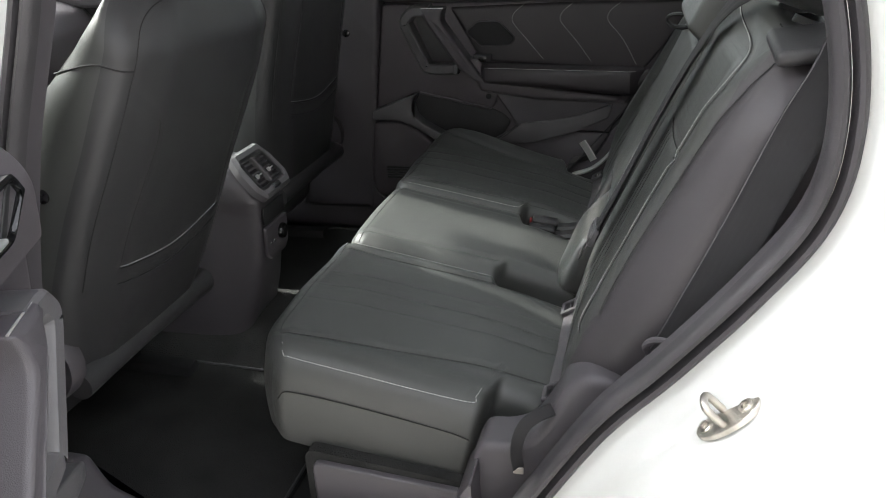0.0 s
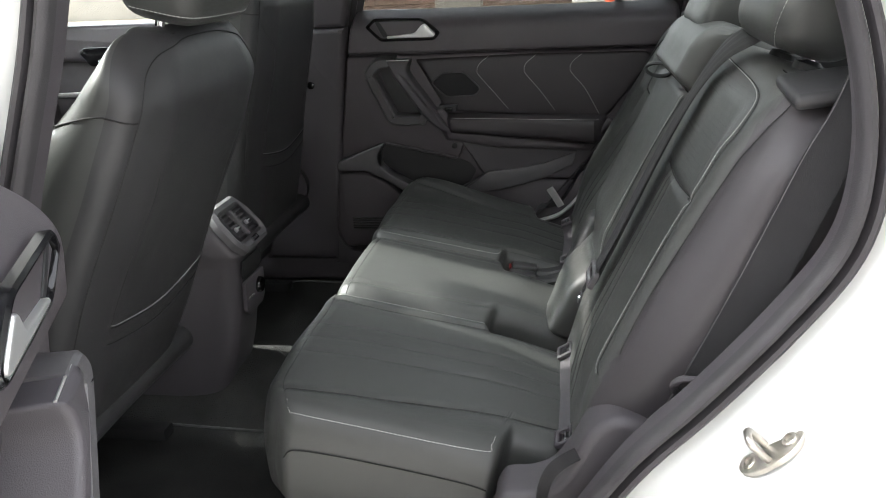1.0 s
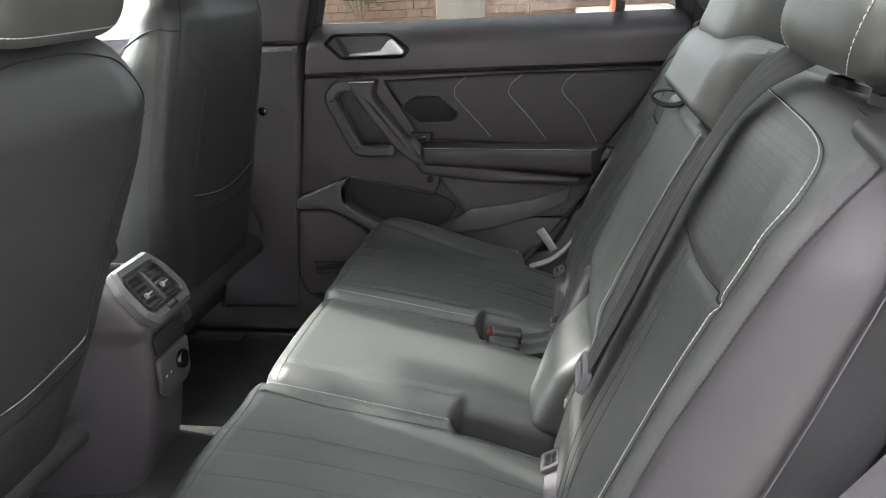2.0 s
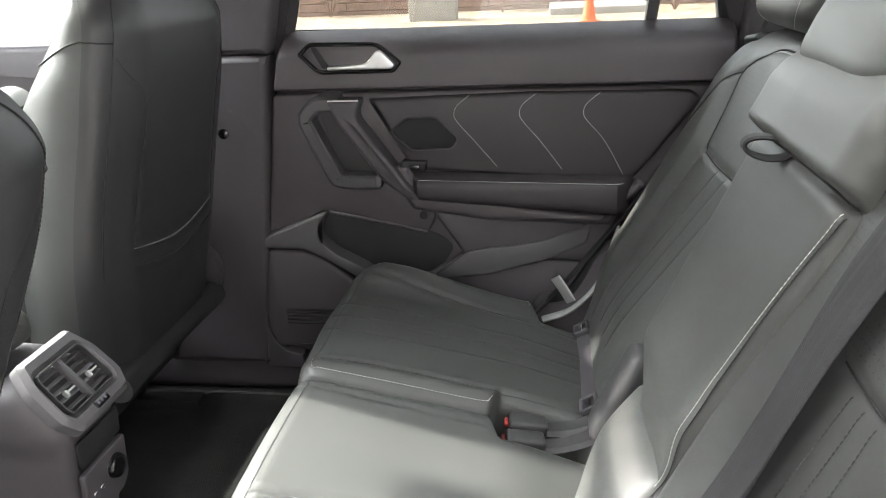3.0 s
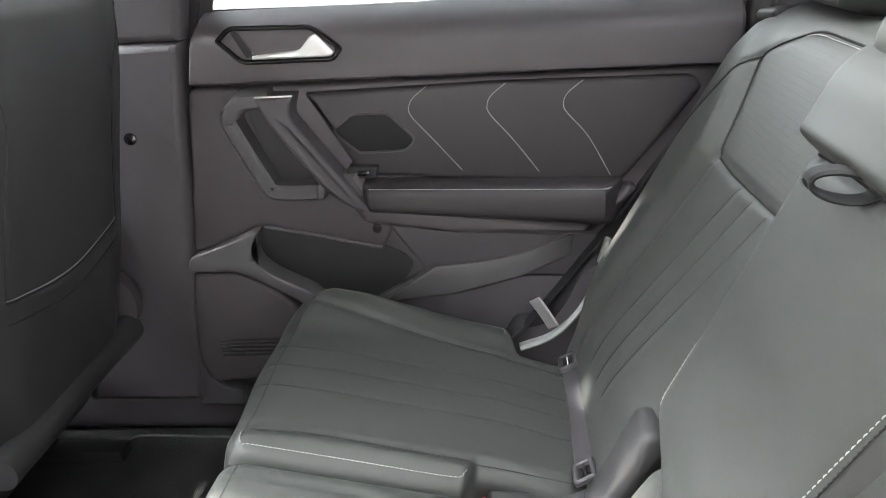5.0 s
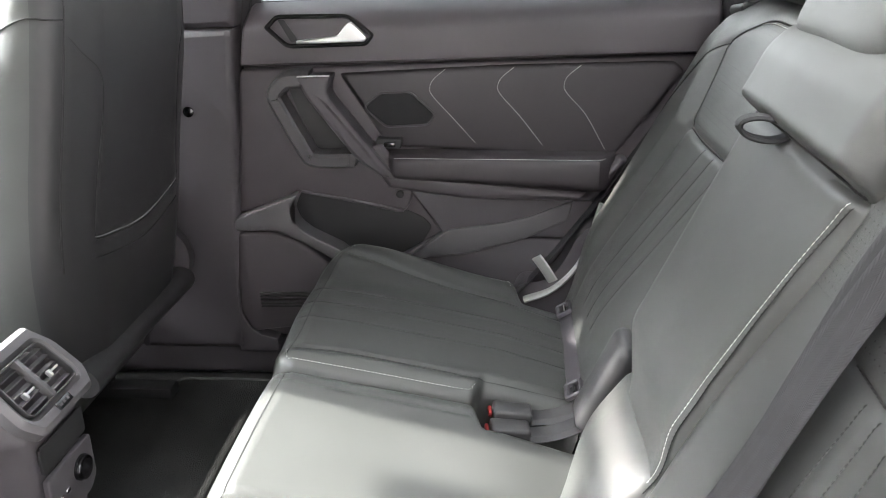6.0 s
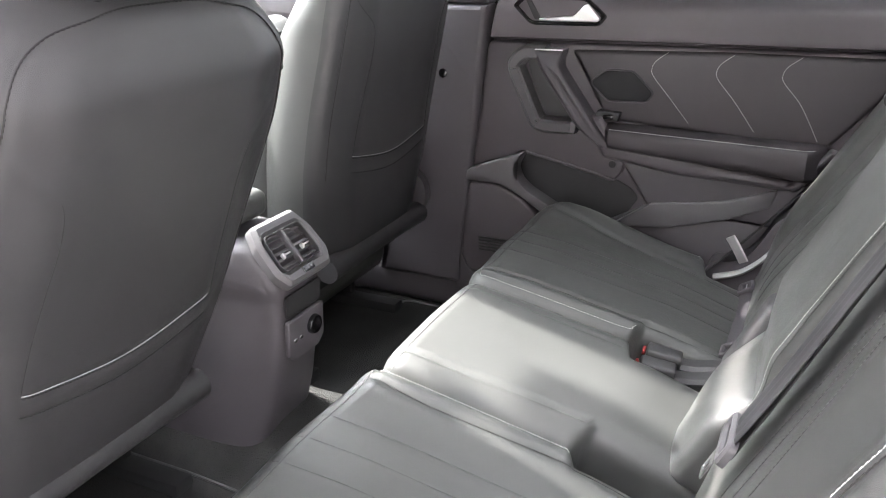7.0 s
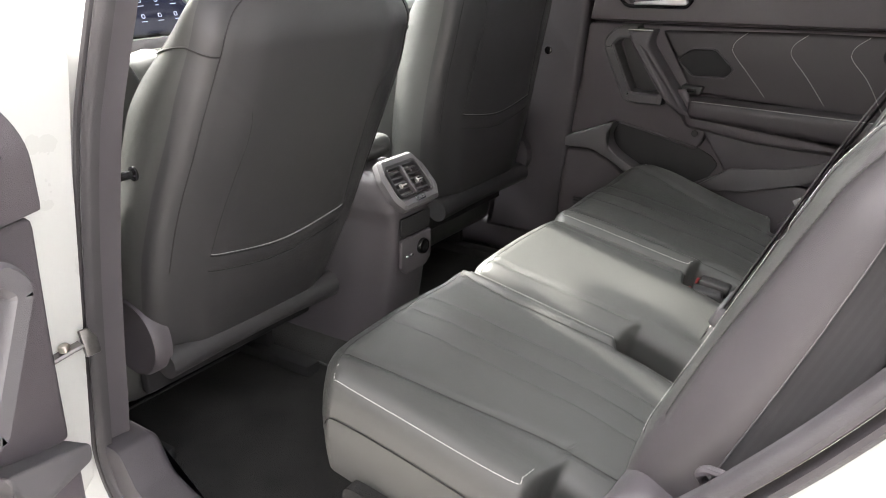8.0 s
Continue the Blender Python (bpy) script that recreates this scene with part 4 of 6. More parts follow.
        block("riser", (0.30, 0.02, 0.16), Matrix.Translation((foot[0] - 0.35, foot[1] + s * 0.20, 0.465)), PLASTIC_DEEP, st, 0.006)
    # recliner cover on the outer side
    cy = foot[1] + side * 0.216
    m = Matrix.Translation((foot[0] - 0.045, cy, foot[2] + 0.055)) @ Euler((radians(90 * side * -1), 0, 0)).to_matrix().to_4x4()
    lathe("recliner_cover", [(0.068, -0.02), (0.068, 0.004), (0.064, 0.011), (0.056, 0.008), (0.0, 0.008)], m, PLASTIC, st, 32, "round black plastic recliner cover")
    # headrest
    up, out = np.array(fm[0]), np.array(fm[2])
    top = o + up * (L - 0.004) - out * 0.068
    hl = q * 0.55
    hf = ((math.sin(hl), 0, math.cos(hl)), (0, 1, 0), (math.cos(hl), 0, -math.sin(hl)))
    hc = top + up * 0.020 + out * 0.055
    headrest(st, tuple(hc), 0.245, 0.20, hf, None, [tuple(top + np.array((0, d, 0)) - up * 0.004) for d in (-0.074, 0.074)], depth=0.105)
    adopt(st)
    return pad, st


FRONT_L, seat_fl = front_seat((-0.338, -0.405, 0.597), 24.5, "reclined black leather front seat with a map pocket", -1, 0.012)
FRONT_R, seat_fr = front_seat((-0.338, 0.375, 0.642), 11.0, "upright black leather front seat with a map pocket", 1)


# ---------------------------------------------------------------- rear doors
def ring_plate(name, outer, inner, place, material, parent, thick, bevel=0.003, base=0.0, label=""):
    """A flat frame between two outlines with the same number of points."""
    n = len(outer)
    rings = [(outer, base), (outer, base + thick - bevel), (inset_poly(outer, bevel), base + thick), (inset_poly(inner, -bevel), base + thick), (inner, base + thick - bevel), (inner, base)]
    verts = [place(u, v, h) for ring, h in rings for u, v in ring]
    faces = []
    for i in range(len(rings)):
        k = (i + 1) % len(rings)
        for j in range(n):
            q = (j + 1) % n
            faces.append((i * n + j, i * n + q, k * n + q, k * n + j))
    bm = bmesh.new()
    vs = [bm.verts.new(tuple(map(float, v))) for v in verts]
    for f in faces:
        bm.faces.new([vs[i] for i in f])
    return part(name, bm, material, parent, label)


def rear_door(side, hinge, label, rake=0.0):
    d = thing("car_door", label, "car door", (hinge[0], hinge[1], 0.4), "rear doors")
    place = lambda u, v, h: (u, side * (0.725 - h), v)
    line = lambda pts, h: [place(u, v, h) for u, v in pts]
    # inner trim
    base_out = [(-0.167, 1.150), (-0.189, 1.05), (-0.234, 0.74), (-0.262, 0.60), (-0.262, 0.50), (-0.23, 0.455), (0.24, 0.455), (0.33, 0.52), (0.43, 0.66), (0.55, 0.81), (0.66, 0.955), (0.70, 1.04), (0.705, 1.10), (0.70, 1.145)]
    plate("base_panel", round_poly(base_out, 0.012, 3), place, PLASTIC_SOFT, d, 0.040, 0.008)
    # upper panel with a rolled top
    vs = np.concatenate([np.linspace(1.0575, 1.062, 4), np.linspace(1.07, 1.12, 6), np.linspace(1.125, 1.168, 10)])

    def upper_f(u, v):
        lim = np.interp(v, [1.05, 1.168], [-0.190, -0.166]), np.interp(v, [1.055, 1.09, 1.168], [0.692, 0.714, 0.716])
        x = lim[0] + u * (lim[1] - lim[0])
        h = 0.082 - 0.012 * max(0, (1.064 - v) / 0.0065) ** 2 - 0.075 * max(0.0, (v - 1.112) / 0.056) ** 2.2
        end = min(u, 1 - u) * 0.87
        h -= 0.03 * max(0, 1 - end / 0.012) ** 2
        return place(x, v, h)
    us = np.concatenate([np.linspace(0, 0.016, 6), np.linspace(0.03, 0.97, 40), np.linspace(0.984, 1, 6)])
    surface("upper_panel", upper_f, us, vs, PLASTIC_SOFT, d, "soft-touch upper door panel")
    mid = [(-0.192, 1.050), (-0.212, 0.90), (-0.236, 0.752), (-0.15, 0.772), (-0.108, 0.802), (0.0, 0.775), (0.110, 0.748), (0.128, 0.770), (0.135, 0.800), (0.52, 0.785), (0.56, 0.825), (0.665, 0.965), (0.688, 1.03), (0.686, 1.052)]
    plate("mid_panel", round_poly(mid, 0.014, 3), place, PLASTIC_SOFT, d, 0.060, 0.007)
    # padded insert
    ins = [(0.005, 1.038), (0.33, 1.045), (0.636, 1.043), (0.655, 1.022), (0.536, 0.872), (0.515, 0.862), (0.09, 0.892)]
    plate("insert", round_poly(ins, [0.01, 0.02, 0.015, 0.01, 0.01, 0.01, 0.01], 4), place, INSERT, d, 0.069, 0.010, label="padded leatherette insert with stitched chevrons", steps=4)
    for k, (tx, ex, ez) in enumerate(((0.211, 0.264, 0.897), (0.340, 0.394, 0.889), (0.464, 0.512, 0.880))):
        pts = curve_points([(tx, 1.041), (tx - 0.024, 1.022), (tx - 0.031, 1.006), (tx - 0.026, 0.990), (tx + 0.010, 0.948), (ex, ez)], 6)
        line_stitches("chevron_stitching", line(pts, 0.0695), (0, -side, 0), THREAD, d, 0.0045, 0.0012, 0.0007)
    # speaker plate
    spk = [(0.052, 0.972), (0.085, 0.998), (0.142, 0.998), (0.186, 0.955), (0.172, 0.937), (0.092, 0.935)]
    plate("tweeter_grille", round_poly(spk, 0.008, 3), place, SPEAKER, d, 0.0715, 0.002, label="black mesh tweeter grille")
    sp = round_poly(spk, 0.008, 3)
    ring_plate("tweeter_frame", inset_poly(sp, -0.0035), sp, place, PLASTIC, d, 0.0735, 0.0012)
    # window switch
    sw = plate("switch_plate", round_poly([(0.066, 0.893), (0.072, 0.914), (0.124, 0.912), (0.118, 0.891)], 0.004, 3), place, PLASTIC_DEEP, d, 0.085, 0.003)
    block("window_switch", (0.022, 0.006, 0.009), Matrix.Translation(place(0.098, 0.902, 0.087)), GLOSS, sw, 0.002, 2)
    # armrest and its lower wing
    plate("armrest_wing", round_poly([(0.040, 0.900), (0.085, 0.905), (0.12, 0.845), (0.47, 0.800), (0.54, 0.868), (0.556, 0.862), (0.49, 0.778), (0.25, 0.788), (0.09, 0.812)], 0.006, 3), place, PLASTIC_SOFT, d, 0.092, 0.012)

    def arm(u, v):
        x = 0.095 + u * 0.437
        q = v * math.pi
        zt, zb = 0.886 - 0.010 * u, 0.836 - 0.038 * u
        r = np.interp(u, [0, 0.03, 0.93, 1.0], [0.6, 1.0, 1.0, 0.2])
        z = 0.5 * (zt + zb) + 0.5 * (zt - zb) * math.copysign(abs(math.cos(q)) ** 0.55, math.cos(q))
        h = 0.060 + 0.058 * r * max(0.0, math.sin(q)) ** 0.55
        return place(x, z, h)
    surface("armrest", arm, np.linspace(0, 1, 40), np.linspace(0, 1, 20), INSERT, d, "padded leatherette armrest")
    line_stitches("armrest_stitching", [np.array(arm(u, 0.27)) + np.array((0, -side * 0.0012, 0.0004)) for u in np.linspace(0.03, 0.96, 40)], (0, -side, 0.4), THREAD, d, 0.0040, 0.0010, 0.0009)
    # pull: dark well, grey loop and strap
    well = round_poly([(-0.100, 1.022), (-0.030, 1.022), (0.035, 0.905), (0.02, 0.880), (-0.060, 0.880)], 0.012, 4)
    plate("pull_well", well, place, PLASTIC_DARK, d, 0.0625, 0.002)
    loop = curve_points([(-0.045, 1.031), (-0.084, 1.030), (-0.098, 1.025), (-0.113, 1.010), (-0.115, 1.000), (-0.110, 0.985), (-0.066, 0.890), (-0.058, 0.880), (-0.046, 0.876), (-0.02, 0.875), (0.026, 0.876)], 4)
    prof = [(-0.015, -0.05), (0.020, -0.05), (0.016, 0.000), (0.011, 0.006), (-0.007, 0.008), (-0.012, 0.003)]
    # lighter grey than the panel: light on the frame's faces is in the colour
    sweep("pull_frame", line(loop, 0.094), prof, PLASTIC_GREY, d, up=(0, -side, 0), label="plastic frame of the pull handle, lit faces put into its grey")
    strap_out = [(-0.068, 1.041), (-0.001, 1.041), (-0.013, 1.008), (0.084, 0.872), (0.114, 0.834), (0.078, 0.842), (0.034, 0.878), (-0.056, 1.008)]
    plate("pull_strap", round_poly(strap_out, [0.004, 0.006, 0.02, 0.02, 0.008, 0.01, 0.02, 0.02], 4), place, PLASTIC, d, 0.106, 0.009, label="dark plastic pull handle", steps=4, dish=lambda u, v: 0.010 * math.sin(max(0.0, min(1.0, (1.04 - v) / 0.19)) * math.pi))
    # thin silver strip stands in for the reflection along the strap's top face
    sweep("strap_edge", line([(-0.066, 1.0405), (-0.004, 1.0405)], 0.1025), circle(0.0016, 6), SATIN, d, up=(0, -side, 0), label="silver strip standing in for the reflection on the strap top")
    plate("chrome_tip", round_poly([(0.016, 0.862), (0.030, 0.864), (0.034, 0.890), (0.020, 0.890)], 0.002, 2), place, PLASTIC_GREY, d, 0.1040, 0.002, label="grey tip of the pull frame")
    # handle: bezel, well, lever
    hz = round_poly([(-0.124, 1.129), (-0.098, 1.152), (0.038, 1.149), (0.085, 1.110), (0.068, 1.090), (-0.084, 1.090)], [0.006, 0.01, 0.012, 0.008, 0.008, 0.012], 3)
    ring_plate("handle_bezel", hz, inset_poly(hz, 0.008), place, GLOSS, d, 0.012, 0.003, base=0.077, label="gloss black handle surround")
    hi2 = inset_poly(hz, 0.0075)
    plate("handle_well", hi2, place, PLASTIC_SOFT, d, 0.0835, 0.001)
    lever = round_poly([(-0.064, 1.104), (-0.064, 1.098), (0.064, 1.098), (0.071, 1.106), (0.044, 1.135), (0.034, 1.132), (0.014, 1.110)], [0.002, 0.002, 0.004, 0.004, 0.004, 0.004, 0.008], 3)
    plate("door_handle", lever, place, SATIN, d, 0.015, 0.003, base=0.076, label="satin silver door handle")
    plate("lock_lever", round_poly([(-0.096, 1.143), (-0.084, 1.143), (-0.060, 1.104), (-0.074, 1.100)], 0.004, 2), place, PLASTIC_DEEP, d, 0.0855, 0.001)
    # lower door: ledge, pocket, side speaker
    ledge = [(-0.236, 0.751), (-0.238, 0.724), (-0.155, 0.724), (-0.105, 0.702), (-0.044, 0.664), (0.03, 0.60), (0.045, 0.612), (-0.018, 0.680), (-0.085, 0.716), (-0.108, 0.738), (-0.116, 0.765), (-0.096, 0.803)]
    plate("pocket_ledge", round_poly(ledge, 0.010, 3), place, PLASTIC_GREY, d, 0.088, 0.004, label="grey plastic ledge of the door pocket")
    # shallow near-black plate: the shade inside the deep pocket is in its colour
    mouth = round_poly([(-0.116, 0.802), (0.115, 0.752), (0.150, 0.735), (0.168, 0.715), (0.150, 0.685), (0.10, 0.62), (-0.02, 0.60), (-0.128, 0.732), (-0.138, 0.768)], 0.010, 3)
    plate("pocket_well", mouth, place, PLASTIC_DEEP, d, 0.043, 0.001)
    sweep("pocket_lip", line([(-0.094, 0.802), (0.00, 0.783), (0.114, 0.757)], 0.064), circle(0.0035, 8), PLASTIC, d, up=(0, -side, 0), label="dark plastic pocket lip")
    plate("lower_panel", round_poly([(0.124, 0.806), (0.30, 0.800), (0.51, 0.790), (0.456, 0.692), (0.190, 0.706), (0.165, 0.745)], [0.01, 0.006, 0.006, 0.006, 0.006, 0.04], 4), place, PLASTIC, d, 0.066, 0.006)
    plate("kick_panel", round_poly([(0.184, 0.701), (0.453, 0.688), (0.41, 0.625), (0.34, 0.525), (0.24, 0.46), (0.06, 0.46), (0.06, 0.60), (0.10, 0.655)], 0.006, 3), place, PLASTIC, d, 0.057, 0.005)
    # facet in lighter grey, which paints in the light from above
    plate("lower_swage", round_poly([(0.204, 0.717), (0.300, 0.728), (0.363, 0.741), (0.455, 0.776), (0.445, 0.735), (0.36, 0.695), (0.24, 0.662), (0.110, 0.650)], 0.006, 3), place, PLASTIC_GREY, d, 0.0705, 0.004)
    plate("speaker_cover", round_poly([(-0.240, 0.716), (-0.160, 0.717), (-0.105, 0.69), (-0.03, 0.625), (-0.06, 0.50), (-0.24, 0.48), (-0.262, 0.53), (-0.256, 0.62)], 0.012, 3), place, PLASTIC_SOFT, d, 0.072, 0.010)
    for i in range(5):
        block("vent_slot", (0.12, 0.006, 0.003), Matrix.Translation(place(-0.15, 0.545 + i * 0.008, 0.074)), PLASTIC_DEEP, d, 0.001, 1)
    lathe("screw_cap", [(0.008, -0.004), (0.008, 0.003), (0.006, 0.004), (0, 0.0035)], Matrix.Translation(place(0.108, 0.792, 0.061)) @ Euler((radians(90 * side), 0, 0)).to_matrix().to_4x4(), PLASTIC_DEEP, d, 14)
    # painted shell, window frame, glass
    shell = [(-0.30, 0.40), (0.27, 0.40), (0.36, 0.52), (0.46, 0.66), (0.59, 0.84), (0.70, 0.97), (0.735, 1.06), (0.735, 1.13), (0.60, 1.148), (-0.20, 1.160), (-0.235, 1.0), (-0.30, 0.70)]
    plate("door_skin", round_poly(shell, 0.02, 3), lambda u, v, h: (u, side * (0.735 + h * (1 if v > 0.5 else 0.9)), v), PAINT, d, 0.15, 0.03, label="white painted outer skin")
    arc = [(-0.205, 1.13), (-0.165, 1.25), (-0.125, 1.36), (-0.065, 1.49), (0.0, 1.53), (0.25, 1.545), (0.47, 1.525), (0.57, 1.47), (0.65, 1.36), (0.70, 1.25), (0.722, 1.13)]
    fr = curve_points(arc, 5)
    fp = [(x, side * (0.765 - tumble(z)), z) for x, z in fr]
    sweep("window_frame", fp, [(-0.018, -0.03), (0.018, -0.03), (0.018, 0.03), (-0.018, 0.03)], PAINT, d, up=(0, side, 0), label="white painted window frame")
    fp2 = [(x + (0.020 if x < 0.0 else (-0.020 if x > 0.55 else 0)), side * (0.752 - tumble(z)), z - (0.02 if z > 1.45 else 0)) for x, z in fr]
    sweep("glass_channel", fp2, [(-0.009, -0.014), (0.009, -0.014), (0.009, 0.014), (-0.009, 0.014)], RUBBER, d, up=(0, side, 0), label="black rubber glass run")
    sweep("window_bar", [(0.558 + 0.10 * (z - 1.13), side * (0.752 - tumble(z)), z) for z in np.linspace(1.12, 1.49, 8)], [(-0.0105, -0.014), (0.0105, -0.014), (0.0105, 0.014), (-0.0105, 0.014)], RUBBER, d, up=(0, side, 0), label="black window division bar")
    sweep("waist_seal", [(x, side * 0.742, np.interp(x, [-0.2, 0.72], [1.164, 1.150])) for x in np.linspace(-0.19, 0.715, 12)], [(-0.006, -0.012), (0.006, -0.012), (0.006, 0.010), (-0.006, 0.010)], RUBBER, d, up=(0, side, 0), label="black rubber waist seal")
    g = plate("window_pane", inset_poly(fr, 0.02), lambda u, v, h: (u, side * (0.752 - tumble(v) + h), v), GLASS_DARK, d, 0.004, 0.0005, label="tinted window glass", steps=1)
    if rake:
        for o in d.children_recursive:
            for v in o.data.vertices:
                v.co.x += rake * (1.1 - v.co.z)
                v.co.y -= (0.06 if o.name.startswith(("pull", "arm", "chrome")) else 0.15) * max(-0.1, 1.1 - v.co.z)
        for o in d.children:
            if o.name.startswith(("upper_panel", "waist_seal")):
                for v in o.data.vertices:
                    v.co.z += 0.55 * max(0.0, v.co.z - 1.115)
    adopt(d)
    return d


door_far = rear_door(1, (-0.30, 0.80), "closed rear car door with black trim and white window frame")
door_near = rear_door(-1, (-0.30, -0.80), "wide open rear car door with black trim and pull handle", 0.04)
door_near.location = (-0.232, -0.841, 0.35)
door_near.rotation_euler = (0, 0, radians(-67.0))


# ---------------------------------------------------------------- centre console
console = thing("centre_console", "grey plastic centre console with rear air vents and sockets", "centre console", (-0.4, -0.02, 0.36))
CY = -0.037
tilt = radians(40)
v_up = np.array((-math.sin(tilt), 0, math.cos(tilt)))
v_out = np.array((math.cos(tilt), 0, math.sin(tilt)))
v_c = np.array((-0.252, CY, 0.783))
vent_place = lambda u, v, h: tuple(v_c + np.array((0, 1, 0)) * u + v_up * v + v_out * h)
outer = round_poly([(-0.069, -0.020), (-0.054, -0.047), (0.060, -0.047), (0.077, -0.020), (0.074, 0.032), (0.057, 0.070), (-0.052, 0.070), (-0.067, 0.032)], 0.008, 4)
inner = round_poly([(-0.053, -0.013), (-0.048, -0.022), (0.048, -0.022), (0.053, -0.013), (0.050, 0.037), (0.044, 0.045), (-0.044, 0.045), (-0.050, 0.037)], 0.005, 4)
ring_plate("vent_bezel", outer, inner, vent_place, PLASTIC_GREY, console, 0.022, 0.007, base=-0.016, label="grey plastic vent surround")
trim_in = inset_poly(inner, 0.002)
ring_plate("vent_rim", inner, trim_in, vent_place, PLASTIC_DARK, console, 0.0115, 0.0008, base=-0.004, label="dark vent rim")
# throat plate in shade black, so the gaps between the slats read dark
plate("vent_throat", inner, vent_place, RECESS_SHADE, console, 0.004, 0.001, base=-0.030)


def tilted(u, v, h, rx=0.0):
    m = Matrix.Identity(4)
    for i, ax in enumerate((np.array((0, 1, 0)), v_up, v_out)):
        for k in range(3):
            m[k][i] = ax[k]
    m.translation = vent_place(u, v, h)
    return m @ Euler((rx, 0, 0)).to_matrix().to_4x4()


block("vent_divider", (0.008, 0.066, 0.012), tilted(0, 0.011, 0.001), PLASTIC_GREY, console, 0.002, 2)
for s in (-1, 1):
    for i in range(5):
        slat = block("vent_slat", (0.043, 0.0085, 0.0020), tilted(s * 0.0265, -0.013 + i * 0.0122, -0.002, radians(-48)), PLASTIC_GREY, console, 0.0008, 1)
    tab = block("vent_tab", (0.022, 0.003, 0.005), tilted(s * 0.0265 + 0.004, 0.004, 0.003), SATIN, console, 0.001, 2, "bright vent tab")
    block("tab_grip", (0.005, 0.010, 0.008), tilted(s * 0.0265 - 0.005, 0.003, 0.004), SATIN, tab, 0.002, 2)
led = plate("display_window", round_poly([(-0.015, -0.039), (0.015, -0.039), (0.015, -0.028), (-0.015, -0.028)], 0.002, 2), vent_place, GLOSS, console, 0.0225, 0.001, base=-0.015)
for u in (-0.009, -0.001, 0.007):
    block("display_mark", (0.004, 0.004, 0.0006), tilted(u, -0.0335, 0.0078), PLASTIC_GREY, led, 0.0, 1)


def console_body(u, v):
    q = u * 2 * math.pi
    zs = [0.36, 0.44, 0.52, 0.60, 0.66, 0.71, 0.74, 0.772, 0.80, 0.812]
    xr = [-0.315, -0.30, -0.275, -0.258, -0.252, -0.248, -0.242, -0.262, -0.285, -0.31]
    hw = [0.090, 0.084, 0.078, 0.073, 0.070, 0.071, 0.078, 0.079, 0.075, 0.062]
    z = v
    x1, w = np.interp(z, zs, xr), np.interp(z, zs, hw)
    x0 = -0.95
    cx, hx = (x0 + x1) / 2, (x1 - x0) / 2
    c, s = math.cos(q), math.sin(q)
    p = 0.25
    return (cx + hx * math.copysign(abs(c) ** p, c), CY + w * math.copysign(abs(s) ** p, s), z)


zs_body = np.concatenate([np.linspace(0.36, 0.7, 14), np.linspace(0.71, 0.812, 14)])
vb = [console_body(u, z) for z in zs_body for u in np.linspace(0, 1, 64, endpoint=False)]
fb = grid_faces(len(zs_body), 64, wrap=True) + [tuple(range((len(zs_body) - 1) * 64, len(zs_body) * 64))]
mesh_object("console_body", vb, fb, PLASTIC, console, True, "grained plastic console body", 40)
low_place = lambda u, v, h: (-0.247 + h + (v - 0.66) * 0.06, CY + u, v)
# flat near-black plate; the shade of the tray recess is painted as colour
tray = plate("rear_tray", round_poly([(-0.050, 0.682), (0.050, 0.682), (0.050, 0.722), (-0.050, 0.722)], 0.006, 3), low_place, PLASTIC_DEEP, console, 0.004, 0.001)
sock = plate("socket_panel", round_poly([(-0.052, 0.612), (-0.035, 0.596), (0.035, 0.596), (0.052, 0.612), (0.052, 0.676), (-0.052, 0.676)], 0.006, 3), low_place, PLASTIC, console, 0.008, 0.003)
lathe("power_socket", [(0.017, -0.01), (0.018, 0.004), (0.016, 0.008), (0.012, 0.008), (0.011, 0.002), (0, 0.002)], Matrix.Translation(low_place(0.018, 0.645, 0.008)) @ Euler((0, radians(90), 0)).to_matrix().to_4x4(), GLOSS, sock, 20)
for u in (-0.034, -0.018):
    block("usb_port", (0.004, 0.009, 0.006), Matrix.Translation(low_place(u, 0.636, 0.008)), CHROME, sock, 0.001, 1)
# lid of the storage box with a stitched seam
block("armrest_lid", (0.32, 0.125, 0.05), Matrix.Translation((-0.50, CY, 0.845)), LEATHER, console, 0.02, 4, "stitched leather armrest lid")
line_stitches("lid_stitching", [(-0.343, CY - 0.058 + 0.002 * i, 0.868 - 0.0007 * i) for i in range(10)], (0.3, -0.3, 0.9), THREAD, console)
adopt(console)


# ---------------------------------------------------------------- dashboard and front
dash = thing("dashboard", "dark dashboard with a lit touch screen and climate panel", "dashboard", (-1.0, 0, 0.6))
prof = [(-0.93, 0.50), (-0.92, 0.80), (-0.90, 0.93), (-0.93, 1.00), (-0.97, 1.06), (-1.05, 1.085), (-1.35, 1.06), (-1.35, 0.5)]
plate("dash_body", round_poly([(z, x) for x, z in prof], 0.03, 4), lambda u, v, h: (v, -0.70 + h, u), PLASTIC_SOFT, dash, 0.86, 0.03)
plate("glovebox", round_poly([(z, min(x - 0.20, -1.12)) for x, z in prof[:6]] + [(1.06, -1.352), (0.5, -1.352)], 0.02, 4), lambda u, v, h: (v, 0.13 + h, u), PLASTIC_SOFT, dash, 0.57, 0.03, label="dark passenger dash panel with glovebox")
scr = lambda u, v, h: (-0.955 + h - (v - 1.1) * 0.25, u, v)
sob = round_poly([(-0.235, 1.058), (0.012, 1.058), (0.018, 1.165), (-0.235, 1.165)], 0.008, 3)
plate("screen_frame", sob, scr, GLOSS, dash, 0.03, 0.004)
ring_plate("screen_rim", inset_poly(sob, -0.003), sob, scr, SATIN, dash, 0.026, 0.001)


